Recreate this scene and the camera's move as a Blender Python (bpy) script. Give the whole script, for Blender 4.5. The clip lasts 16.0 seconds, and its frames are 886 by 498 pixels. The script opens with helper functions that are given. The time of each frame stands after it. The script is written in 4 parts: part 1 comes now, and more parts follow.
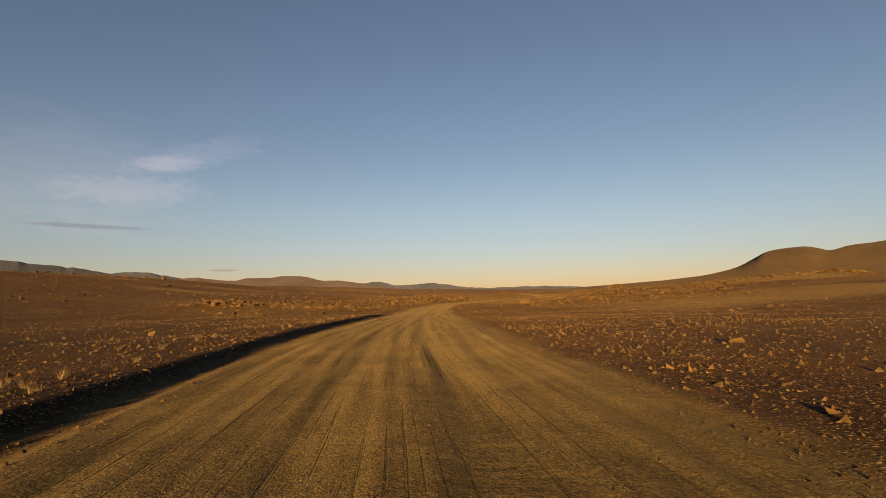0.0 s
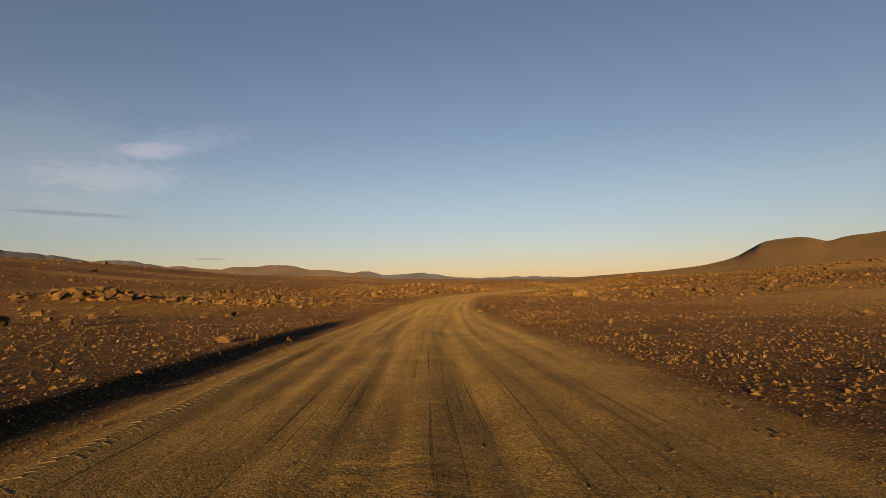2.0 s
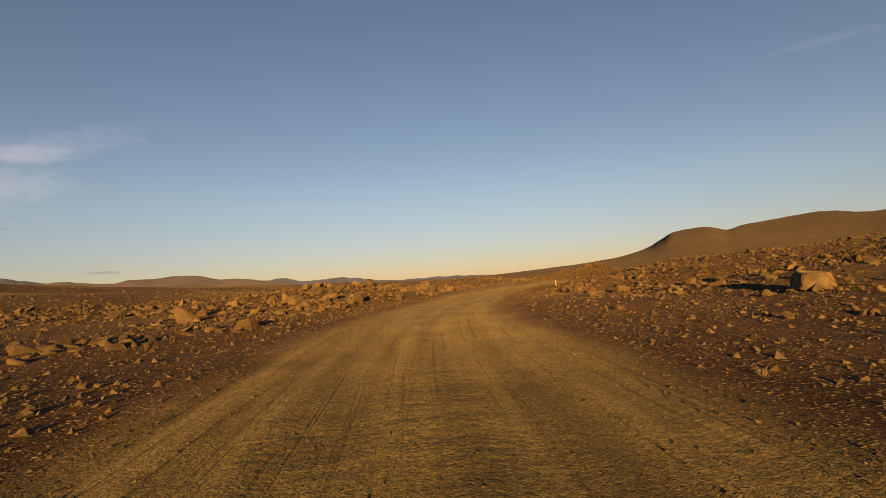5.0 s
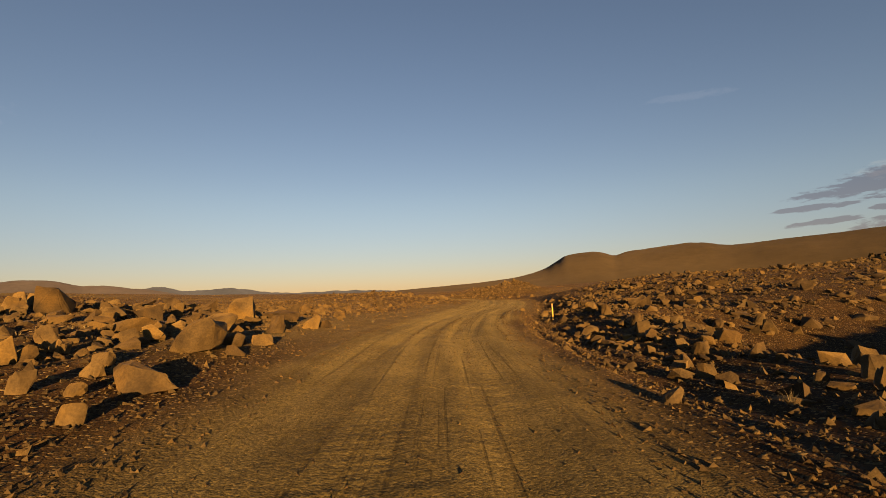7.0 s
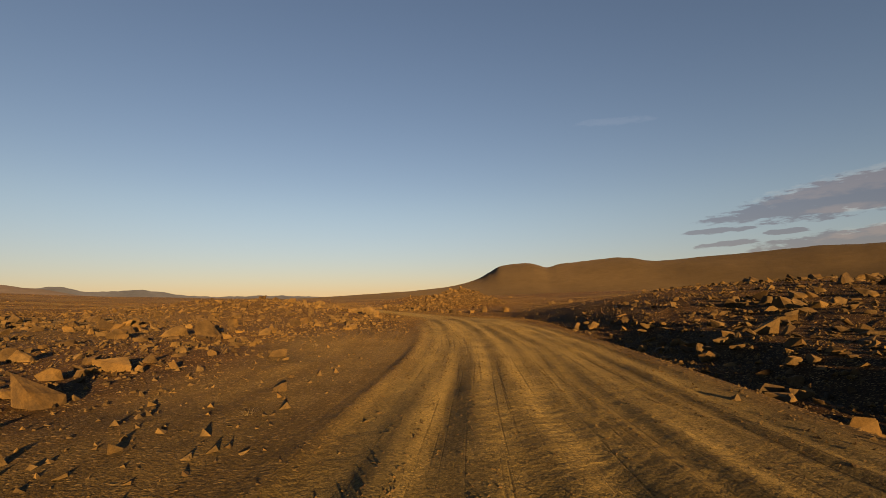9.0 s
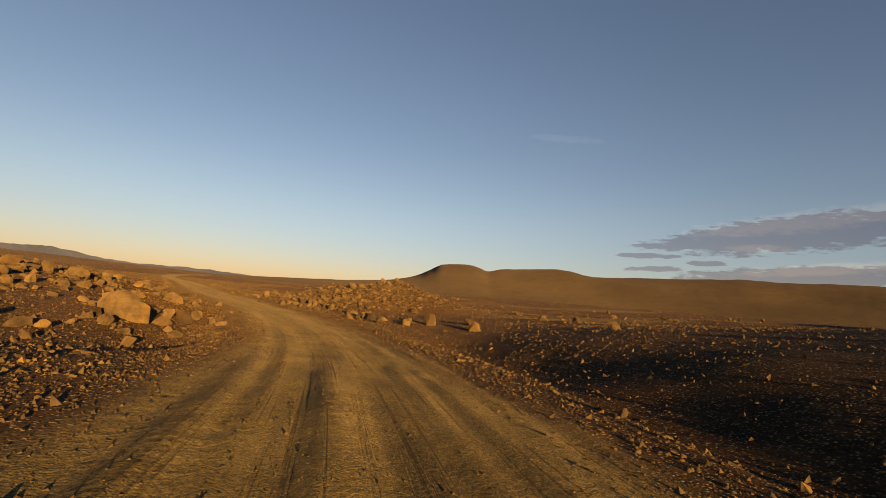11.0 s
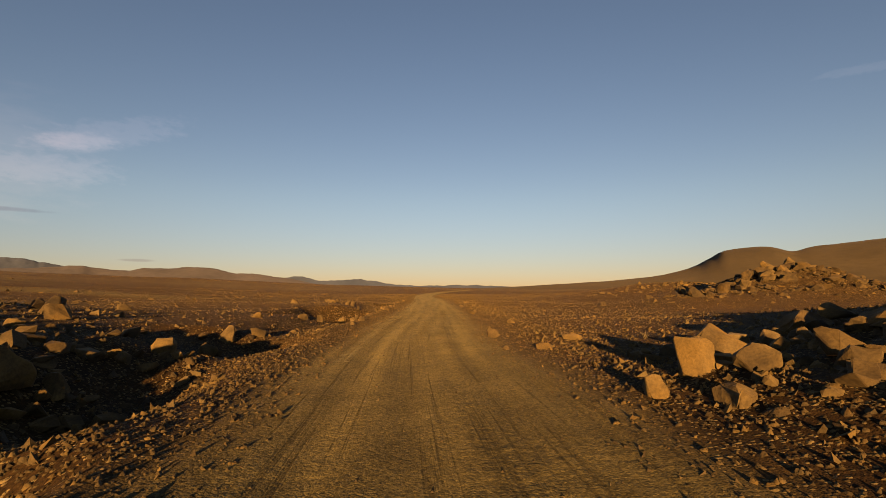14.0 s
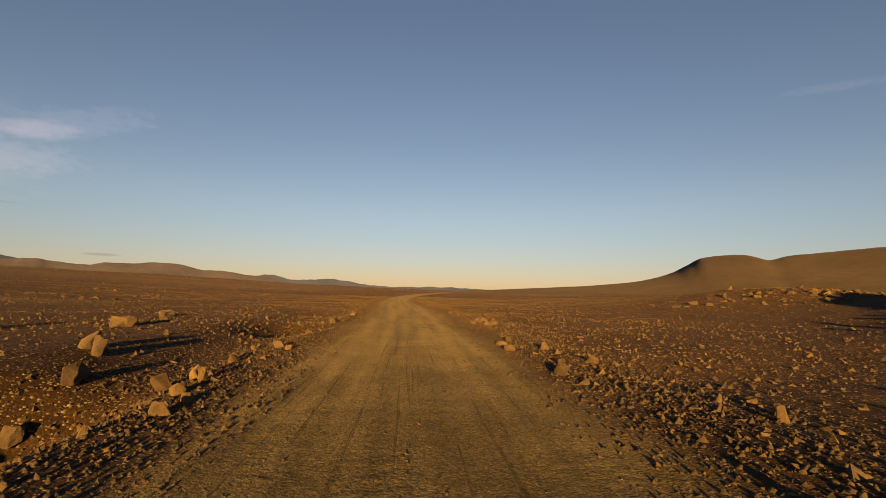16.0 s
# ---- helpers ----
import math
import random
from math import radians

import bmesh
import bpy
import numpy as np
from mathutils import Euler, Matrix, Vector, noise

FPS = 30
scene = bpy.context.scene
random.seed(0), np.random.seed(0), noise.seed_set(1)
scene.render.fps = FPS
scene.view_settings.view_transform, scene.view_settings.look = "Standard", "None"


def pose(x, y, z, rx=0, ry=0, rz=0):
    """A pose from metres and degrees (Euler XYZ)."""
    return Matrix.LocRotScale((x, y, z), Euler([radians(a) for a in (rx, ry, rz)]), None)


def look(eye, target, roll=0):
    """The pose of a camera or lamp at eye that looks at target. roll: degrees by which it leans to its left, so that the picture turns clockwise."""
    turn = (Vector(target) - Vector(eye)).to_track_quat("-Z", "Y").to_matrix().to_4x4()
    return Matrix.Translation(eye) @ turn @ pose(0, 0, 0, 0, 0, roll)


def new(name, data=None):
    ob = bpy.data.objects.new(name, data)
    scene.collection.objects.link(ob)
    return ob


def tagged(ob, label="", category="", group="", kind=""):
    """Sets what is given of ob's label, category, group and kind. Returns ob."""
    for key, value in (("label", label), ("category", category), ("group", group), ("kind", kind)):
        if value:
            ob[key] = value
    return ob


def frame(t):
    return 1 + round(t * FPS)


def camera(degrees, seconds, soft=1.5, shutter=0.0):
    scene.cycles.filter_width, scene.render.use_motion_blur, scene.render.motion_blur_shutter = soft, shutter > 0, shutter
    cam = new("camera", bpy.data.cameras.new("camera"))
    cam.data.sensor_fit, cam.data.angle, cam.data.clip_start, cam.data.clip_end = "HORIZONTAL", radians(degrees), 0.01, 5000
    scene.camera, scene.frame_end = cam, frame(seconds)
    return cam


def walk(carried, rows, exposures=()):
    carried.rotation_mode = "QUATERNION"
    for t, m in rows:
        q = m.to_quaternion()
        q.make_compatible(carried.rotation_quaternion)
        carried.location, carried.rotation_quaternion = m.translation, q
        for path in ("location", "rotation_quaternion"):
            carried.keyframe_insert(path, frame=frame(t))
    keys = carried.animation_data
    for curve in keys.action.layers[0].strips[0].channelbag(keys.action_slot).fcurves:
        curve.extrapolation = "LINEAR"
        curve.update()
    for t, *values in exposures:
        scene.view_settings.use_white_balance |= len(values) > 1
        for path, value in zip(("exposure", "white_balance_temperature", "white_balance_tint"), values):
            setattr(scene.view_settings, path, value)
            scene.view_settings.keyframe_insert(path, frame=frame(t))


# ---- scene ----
cam = camera(85.2, 16.0, soft=0.75)
PATH = [
    (0, 9.339, 4.073, 2.131, 95.21, 1.23, 2.85),
    (0.5, 8.182, 11.991, 2.039, 94.82, 1.01, 2.75),
    (1, 6.972, 19.917, 1.986, 94.72, 1.12, 2.81),
    (1.5, 6.080, 27.486, 1.880, 94.71, 0.73, 2.18),
    (2, 5.625, 34.770, 1.762, 94.00, 1.00, 1.55),
    (2.5, 5.013, 41.364, 1.524, 93.54, 2.26, 1.76),
    (3, 4.513, 48.135, 1.401, 93.59, 1.33, 0.52),
    (3.5, 3.998, 54.608, 1.249, 93.71, 1.39, -0.44),
    (4, 3.643, 60.643, 1.039, 94.35, 2.66, -2.29),
    (4.2, 3.501, 63.167, 1.003, 93.52, 3.96, -3.63),
    (6.3, 5.621, 89.765, 1.574, 95.40, 0.35, -15.42),
    (6.5, 6.409, 92.602, 1.556, 95.09, 1.82, -17.72),
    (7, 8.781, 100.117, 1.298, 95.12, 1.96, -19.57),
    (7.5, 11.707, 107.443, 1.492, 96.01, 2.46, -20.50),
    (8, 13.738, 113.902, 1.309, 96.24, 1.80, -21.09),
    (8.5, 16.084, 120.184, 1.418, 96.30, 3.22, -22.51),
    (9, 18.319, 126.130, 1.477, 95.94, 0.61, -27.65),
    (9.2, 19.227, 128.323, 1.492, 95.53, -0.35, -29.98),
    (10.2, 26.600, 140.200, 1.600, 95.61, -3.18, -38.81),
    (11.3, 33.431, 152.324, 1.661, 96.01, -6.56, -31.99),
    (11.5, 34.494, 155.191, 1.627, 96.07, -6.80, -29.36),
    (12, 36.997, 162.083, 1.387, 94.80, -4.80, -20.98),
    (12.5, 38.814, 167.540, 1.292, 95.21, -4.43, -14.87),
    (13, 39.510, 173.561, 1.410, 95.19, -2.08, -8.03),
    (13.5, 39.589, 179.927, 1.362, 95.17, -1.02, -6.49),
    (14, 39.762, 186.512, 1.405, 94.88, -0.08, -5.17),
    (14.5, 39.815, 193.122, 1.309, 95.40, 0.19, -4.56),
    (15, 40.201, 199.923, 1.592, 95.72, 0.84, -6.21),
    (15.5, 40.673, 206.775, 1.609, 95.54, -0.17, -7.91),
    (16, 41.348, 213.688, 1.510, 95.14, -1.25, -8.21),
]
# the exposure rises a little where the road swings away from the light
walk(cam, [(t, pose(*p)) for t, *p in PATH], [(0, 1.62), (9.2, 1.64), (11.3, 1.76), (12.0, 1.71), (13.0, 1.61), (16, 1.60)])

# ---- light: low evening sun from behind, clear sky ----
SUN_HEIGHT, SUN_TURN = 6.4, 189.0
world = bpy.data.worlds.new("evening_sky")
scene.world = world
world.use_nodes = True
wn, wl = world.node_tree.nodes, world.node_tree.links
sky = wn.new("ShaderNodeTexSky")
sky.sky_type, sky.sun_disc = "NISHITA", False
sky.sun_elevation, sky.sun_rotation = radians(SUN_HEIGHT), radians(SUN_TURN)
sky.altitude, sky.air_density, sky.dust_density, sky.ozone_density = 600, 1.0, 0.08, 1.0


def sky_math(kind, a, b=None):
    m = wn.new("ShaderNodeVectorMath") if kind in ("DOT_PRODUCT", "MULTIPLY") else wn.new("ShaderNodeMath")
    m.operation = "MULTIPLY" if kind == "PRODUCT" else kind
    for socket, v in zip(m.inputs, (a, b)):
        if isinstance(v, (tuple, float)):
            socket.default_value = v
        elif v is not None:
            wl.new(v, socket)
    return m.outputs["Value"] if kind != "MULTIPLY" else m.outputs["Vector"]


def sky_mix(kind, fac, a, b):
    m = wn.new("ShaderNodeMix")
    m.data_type, m.blend_type = "RGBA", kind
    for socket, v in zip((m.inputs[0], m.inputs[6], m.inputs[7]), (fac, a, b)):
        if isinstance(v, (tuple, float)):
            socket.default_value = v if isinstance(v, float) else (*v, 1)
        else:
            wl.new(v, socket)
    return m.outputs[2]


def sky_range(value, low, high):
    m = wn.new("ShaderNodeMapRange")
    m.interpolation_type = "SMOOTHSTEP"
    m.inputs["From Min"].default_value, m.inputs["From Max"].default_value = low, high
    wl.new(value, m.inputs["Value"])
    return m.outputs["Result"]


way = wn.new("ShaderNodeTexCoord").outputs["Generated"]
turn_up = wn.new("ShaderNodeSeparateXYZ")
wl.new(way, turn_up.inputs["Vector"])
BEARING = sky_math("PRODUCT", sky_math("ARCTAN2", turn_up.outputs["X"], turn_up.outputs["Y"]), 57.2958)  # degrees right of +y
HEIGHT = sky_math("PRODUCT", sky_math("ARCSINE", turn_up.outputs["Z"]), 57.2958)


def sky_noise(wide, tall, detail, rough, seed):
    c = wn.new("ShaderNodeCombineXYZ")
    wl.new(sky_math("PRODUCT", BEARING, wide), c.inputs["X"])
    wl.new(sky_math("PRODUCT", HEIGHT, tall), c.inputs["Y"])
    c.inputs["Z"].default_value = seed
    t = wn.new("ShaderNodeTexNoise")
    t.inputs["Scale"].default_value, t.inputs["Detail"].default_value, t.inputs["Roughness"].default_value = 1.0, detail, rough
    wl.new(c.outputs["Vector"], t.inputs["Vector"])
    return t.outputs["Fac"]


def bank(shapes, frayed, soft, seed, wide=0.35, tall=1.3):
    """How thick the cloud is, 0 to 1: lens shapes (bearing, height, half width, half height, slope) with frayed edges."""
    fray = sky_math("PRODUCT", sky_math("SUBTRACT", sky_noise(wide, tall, 5, 0.6, seed), 0.5), frayed)
    total = None
    for bearing, height, half, high, slope in shapes:
        a = sky_math("SUBTRACT", BEARING, float(bearing))
        e = sky_math("SUBTRACT", sky_math("SUBTRACT", HEIGHT, float(height)), sky_math("PRODUCT", a, float(slope)))
        a, e = sky_math("PRODUCT", a, 1.0 / half), sky_math("PRODUCT", e, 1.0 / high)
        far = sky_math("ADD", sky_math("ADD", sky_math("PRODUCT", a, a), sky_math("PRODUCT", e, e)), fray)
        here = sky_range(far, 1.0 + soft, 1.0 - soft)
        total = here if total is None else sky_math("MAXIMUM", total, here)
    return total


air = sky_mix("MULTIPLY", 1.0, sky.outputs["Color"], (0.797, 0.728, 0.810))
lift = wn.new("ShaderNodeSeparateXYZ")
wl.new(wn.new("ShaderNodeTexCoord").outputs["Generated"], lift.inputs["Vector"])
air = sky_mix("MULTIPLY", sky_range(lift.outputs["Z"], 0.20, -0.02), air, (0.70, 0.71, 0.92))  # toned down and bluer towards the horizon
# thin warm wisps and a veil on one side of the road, dark streaks low under them
air = sky_mix("MULTIPLY", bank([(-42, 12, 9, 5, 0.0)], 3.5, 1.0, 2.0, 0.25, 0.7), air, (1.20, 1.09, 1.05))
air = sky_mix("MULTIPLY", bank([(-30.0, 15.1, 5.5, 1.3, 0.28), (-36, 11.0, 6, 1.2, 0.05)], 5.0, 1.0, 3.0, 0.7, 1.6), air, (1.22, 1.11, 1.08))
air = sky_mix("MULTIPLY", bank([(-32.6, 13.9, 2.8, 0.8, 0.14)], 3.0, 1.0, 4.0, 0.8, 1.8), air, (1.36, 1.19, 1.12))
air = sky_mix("MULTIPLY", bank([(-39.5, 7.1, 4.5, 0.20, 0.0), (-27.3, 2.95, 1.4, 0.13, 0.0)], 1.8, 0.9, 5.0, 0.8, 2.0), air, (0.82, 0.77, 0.80))
# mauve evening cloud over the hill
air = sky_mix("MULTIPLY", bank([(70.5, 9.3, 11.5, 1.7, 0.10), (62.5, 8.1, 6.5, 0.42, 0.06), (57.8, 6.75, 3.2, 0.30, 0.03), (63.3, 6.2, 1.8, 0.28, 0.02), (58.4, 5.35, 3.0, 0.28, 0.06), (71, 5.1, 10, 1.1, 0.06)], 3.4, 0.30, 7.0, 0.55, 2.2), air, (0.68, 0.595, 0.62))
air = sky_mix("MULTIPLY", bank([(72, 10.6, 9, 0.9, 0.12), (68, 7.9, 2.6, 0.35, 0.0), (73, 6.0, 6, 0.5, 0.1)], 4.0, 0.9, 8.0, 0.6, 2.2), air, (1.36, 1.18, 1.06))
air = sky_mix("MULTIPLY", bank([(48, 19.4, 3.6, 0.35, -0.05)], 4.0, 1.0, 9.0, 0.8, 2.5), air, (1.18, 1.10, 1.06))
wl.new(air, wn["Background"].inputs["Color"])
wn["Background"].inputs["Strength"].default_value = 0.05

sun = new("sun", bpy.data.lights.new("sun", "SUN"))
sun.data.energy, sun.data.angle, sun.data.color = 5.0, radians(0.6), (1.0, 0.605, 0.225)
sun.matrix_world = look((0, 0, 0), (math.sin(radians(SUN_TURN - 180)), math.cos(radians(SUN_TURN - 180)), -math.tan(radians(SUN_HEIGHT))))


# ---- materials ----
def shader(name):
    m = bpy.data.materials.new(name)
    m.use_nodes = True
    return m, m.node_tree.nodes, m.node_tree.links, m.node_tree.nodes["Principled BSDF"]


def noise_node(n, l, vector, scale, detail=4.0, rough=0.55):
    t = n.new("ShaderNodeTexNoise")
    t.inputs["Scale"].default_value, t.inputs["Detail"].default_value, t.inputs["Roughness"].default_value = scale, detail, rough
    l.new(vector, t.inputs["Vector"])
    return t.outputs["Fac"]


def ramp(n, l, fac, *stops):
    r = n.new("ShaderNodeValToRGB")
    while len(r.color_ramp.elements) < len(stops):
        r.color_ramp.elements.new(0.5)
    for e, (p, c) in zip(r.color_ramp.elements, stops):
        e.position, e.color = p, (*c, 1) if len(c) == 3 else c
    l.new(fac, r.inputs["Fac"])
    return r.outputs["Color"]


def mix(n, l, kind, fac, a, b):
    m = n.new("ShaderNodeMix")
    m.data_type, m.blend_type = "RGBA", kind
    if isinstance(fac, float):
        m.inputs[0].default_value = fac
    else:
        l.new(fac, m.inputs[0])
    for socket, v in ((m.inputs[6], a), (m.inputs[7], b)):
        if isinstance(v, tuple):
            socket.default_value = (*v, 1)
        else:
            l.new(v, socket)
    return m.outputs[2]


def bump(n, l, height, strength, distance, after=None):
    b = n.new("ShaderNodeBump")
    b.inputs["Strength"].default_value, b.inputs["Distance"].default_value = strength, distance
    l.new(height, b.inputs["Height"])
    if after:
        l.new(after, b.inputs["Normal"])
    return b.outputs["Normal"]


def place(n):
    return n.new("ShaderNodeNewGeometry").outputs["Position"]


def value_math(n, l, kind, a, b):
    m = n.new("ShaderNodeMath")
    m.operation = kind
    for socket, v in zip(m.inputs, (a, b)):
        if isinstance(v, float):
            socket.default_value = v
        else:
            l.new(v, socket)
    return m.outputs["Value"]


def along_road(n, l, lane, y, wide, long):
    """Coordinates that run with the road: metres across times wide, metres along times long."""
    c = n.new("ShaderNodeCombineXYZ")
    l.new(value_math(n, l, "MULTIPLY", lane, wide), c.inputs["X"])
    l.new(value_math(n, l, "MULTIPLY", y, long), c.inputs["Y"])
    return c.outputs["Vector"]


def ground_material():
    m, n, l, p = shader("volcanic_soil")
    at = place(n)
    road, lane = n.new("ShaderNodeAttribute"), n.new("ShaderNodeAttribute")
    road.attribute_name, lane.attribute_name = "worn_lit", "lane"
    worn_lit = road.outputs["Fac"]
    split = n.new("ShaderNodeSeparateXYZ")
    l.new(at, split.inputs["Vector"])
    u, y = lane.outputs["Fac"], split.outputs["Y"]
    big, mid, drift = noise_node(n, l, at, 0.05, 5), noise_node(n, l, at, 0.7, 6, 0.65), noise_node(n, l, at, 0.22, 6, 0.6)
    grit = noise_node(n, l, at, 42.0, 4, 0.7)
    # red-brown soil in drifts
    soil = ramp(n, l, mid, (0.30, SOIL_DARK), (0.68, SOIL_FAIR))
    soil = mix(n, l, "MULTIPLY", 0.8, soil, ramp(n, l, big, (0.35, (0.78, 0.75, 0.72)), (0.65, (1.25, 1.2, 1.1))))
    soil = mix(n, l, "MULTIPLY", 0.6, soil, ramp(n, l, drift, (0.36, (0.68, 0.66, 0.64)), (0.52, (1.0, 0.99, 0.97)), (0.66, (1.4, 1.38, 1.3))))
    clump = noise_node(n, l, at, 3.2, 5, 0.7)
    soil = mix(n, l, "MULTIPLY", 0.7, soil, ramp(n, l, clump, (0.36, (0.55, 0.52, 0.5)), (0.50, (0.98, 0.97, 0.95)), (0.64, (1.55, 1.5, 1.4))))
    # olive dust of the carriageway, worn in long bands with thin tyre grooves
    band = noise_node(n, l, along_road(n, l, u, y, 1.9, 0.05), 1.0, 3, 0.5)
    groove = noise_node(n, l, along_road(n, l, u, y, 11.0, 0.16), 1.0, 3, 0.5)
    track = ramp(n, l, mid, (0.30, TRACK_DARK), (0.70, TRACK_FAIR))
    track = mix(n, l, "MULTIPLY", 0.7, track, ramp(n, l, band, (0.36, (0.68, 0.67, 0.66)), (0.60, (1.15, 1.14, 1.1))))
    line = ramp(n, l, groove, (0.33, (0.52, 0.51, 0.50)), (0.42, (1.0, 1.0, 1.0)))
    track = mix(n, l, "MULTIPLY", 0.6, track, line)
    base = mix(n, l, "MIX", worn_lit, soil, track)
    # each pebble of the crust has its own tone
    pebbles, crumbs = n.new("ShaderNodeTexVoronoi"), n.new("ShaderNodeTexVoronoi")
    for node, scale, low, high in ((pebbles, 34.0, 0.55, 1.5), (crumbs, 70.0, 0.6, 1.4)):
        node.inputs["Scale"].default_value = scale
        l.new(at, node.inputs["Vector"])
        shade = n.new("ShaderNodeSeparateColor")
        l.new(node.outputs["Color"], shade.inputs["Color"])
        tint = ramp(n, l, shade.outputs["Red"], (0.05, (low, low, low)), (0.6, (1.0, 0.99, 0.97)), (1.0, (high, high * 0.97, high * 0.9)))
        base = mix(n, l, "MULTIPLY", 0.7, base, tint)
    # pale stones of two sizes pressed into the bare soil
    raised = None
    for scale, share, core in ((8.0, 0.50, 0.28), (17.0, 0.25, 0.38)):
        bed, tone = n.new("ShaderNodeTexVoronoi"), n.new("ShaderNodeSeparateColor")
        bed.inputs["Scale"].default_value = scale
        l.new(at, bed.inputs["Vector"])
        l.new(bed.outputs["Color"], tone.inputs["Color"])
        shown = value_math(n, l, "MULTIPLY", value_math(n, l, "GREATER_THAN", tone.outputs["Red"], share), value_math(n, l, "LESS_THAN", bed.outputs["Distance"], core))
        shown = value_math(n, l, "MULTIPLY", shown, value_math(n, l, "SUBTRACT", 1.0, worn_lit))
        base = mix(n, l, "MIX", shown, base, ramp(n, l, tone.outputs["Green"], (0.0, (0.030, 0.0195, 0.0080)), (0.5, (0.075, 0.048, 0.018)), (1.0, (0.19, 0.128, 0.052))))
        tall = value_math(n, l, "MULTIPLY", value_math(n, l, "MULTIPLY", shown, value_math(n, l, "SUBTRACT", core, bed.outputs["Distance"])), 8.0 / scale)
        raised = tall if raised is None else value_math(n, l, "ADD", raised, tall)
    base = mix(n, l, "MULTIPLY", 0.6, base, ramp(n, l, grit, (0.35, (0.6, 0.58, 0.56)), (0.62, (1.25, 1.22, 1.18))))
    l.new(base, p.inputs["Base Color"])
    p.inputs["Roughness"].default_value = 0.95
    p.inputs["Specular IOR Level"].default_value = 0.1
    p.inputs["Diffuse Roughness"].default_value = 1.0
    # relief: crust, pebbles, and on the road washboard and grooves
    normal = bump(n, l, pebbles.outputs["Distance"], 0.3, -0.012)
    normal = bump(n, l, crumbs.outputs["Distance"], 0.4, -0.008, normal)
    normal = bump(n, l, grit, 0.35, 0.012, normal)
    board = noise_node(n, l, along_road(n, l, u, y, 0.8, 2.6), 1.0, 3, 0.55)
    patch = ramp(n, l, noise_node(n, l, along_road(n, l, u, y, 0.5, 0.12), 1.0, 2), (0.45, (0, 0, 0)), (0.62, (1, 1, 1)))
    rough = value_math(n, l, "MULTIPLY", value_math(n, l, "MULTIPLY", board, patch), worn_lit)
    normal = bump(n, l, rough, 0.6, 0.07, normal)
    normal = bump(n, l, raised, 0.7, 0.14, normal)
    clods = value_math(n, l, "MULTIPLY", noise_node(n, l, at, 8.0, 4, 0.6), value_math(n, l, "MULTIPLY", patch, worn_lit))
    normal = bump(n, l, clods, 0.45, 0.04, normal)
    normal = bump(n, l, value_math(n, l, "MULTIPLY", line, worn_lit), 0.5, 0.02, normal)
    l.new(normal, p.inputs["Normal"])
    return m


def rock_material(name, dark, fair, scale=2.0):
    m, n, l, p = shader(name)
    coords = place(n)
    own = n.new("ShaderNodeObjectInfo").outputs["Random"]
    island = n.new("ShaderNodeNewGeometry").outputs["Random Per Island"]
    stain = noise_node(n, l, coords, scale, 5, 0.6)
    grain = noise_node(n, l, coords, scale * 14, 5, 0.65)
    ochre = noise_node(n, l, coords, scale * 0.45, 4, 0.6)
    base = ramp(n, l, stain, (0.30, dark), (0.66, fair))
    # ochre dust and lichen on some faces
    base = mix(n, l, "MIX", ramp(n, l, ochre, (0.50, (0, 0, 0)), (0.66, (0.65, 0.65, 0.65))), base, tuple(c * k for c, k in zip(fair, (1.35, 1.22, 0.80))))
    base = mix(n, l, "MULTIPLY", 0.5, base, ramp(n, l, grain, (0.34, (0.5, 0.5, 0.5)), (0.62, (1.25, 1.25, 1.22))))
    tone = mix(n, l, "MIX", 0.5, ramp(n, l, own, (0, (0.62, 0.58, 0.58)), (0.5, (1.0, 0.97, 0.95)), (1, (1.4, 1.38, 1.25))), ramp(n, l, island, (0, (0.42, 0.39, 0.38)), (0.6, (0.98, 0.95, 0.92)), (1, (1.6, 1.58, 1.5))))
    l.new(mix(n, l, "MULTIPLY", 1.0, base, tone), p.inputs["Base Color"])
    p.inputs["Roughness"].default_value = 0.88
    p.inputs["Diffuse Roughness"].default_value = 0.8
    p.inputs["Specular IOR Level"].default_value = 0.2
    l.new(bump(n, l, grain, 0.35, 0.010, bump(n, l, stain, 0.6, 0.08)), p.inputs["Normal"])
    return m


def hill_material(name, dark, fair, scale):
    m, n, l, p = shader(name)
    at = place(n)
    wide = noise_node(n, l, at, scale, 7, 0.6)
    fine = noise_node(n, l, at, scale * 12, 6, 0.7)
    base = mix(n, l, "MULTIPLY", 0.5, ramp(n, l, wide, (0.35, dark), (0.68, fair)), ramp(n, l, fine, (0.3, (0.6, 0.6, 0.6)), (0.7, (1.25, 1.2, 1.15))))
    l.new(base, p.inputs["Base Color"])
    p.inputs["Roughness"].default_value = 0.95
    p.inputs["Specular IOR Level"].default_value = 0.1
    p.inputs["Diffuse Roughness"].default_value = 1.0
    l.new(bump(n, l, fine, 0.35, 0.012 / scale), p.inputs["Normal"])
    return m


def plain_material(name, colour, rough=0.7, grain=30.0, vary=0.3):
    m, n, l, p = shader(name)
    g = noise_node(n, l, n.new("ShaderNodeTexCoord").outputs["Object"], grain, 4)
    low, high = tuple(c * (1 - vary) for c in colour), tuple(c * (1 + vary) for c in colour)
    l.new(ramp(n, l, g, (0.35, low), (0.65, high)), p.inputs["Base Color"])
    p.inputs["Roughness"].default_value = rough
    return m


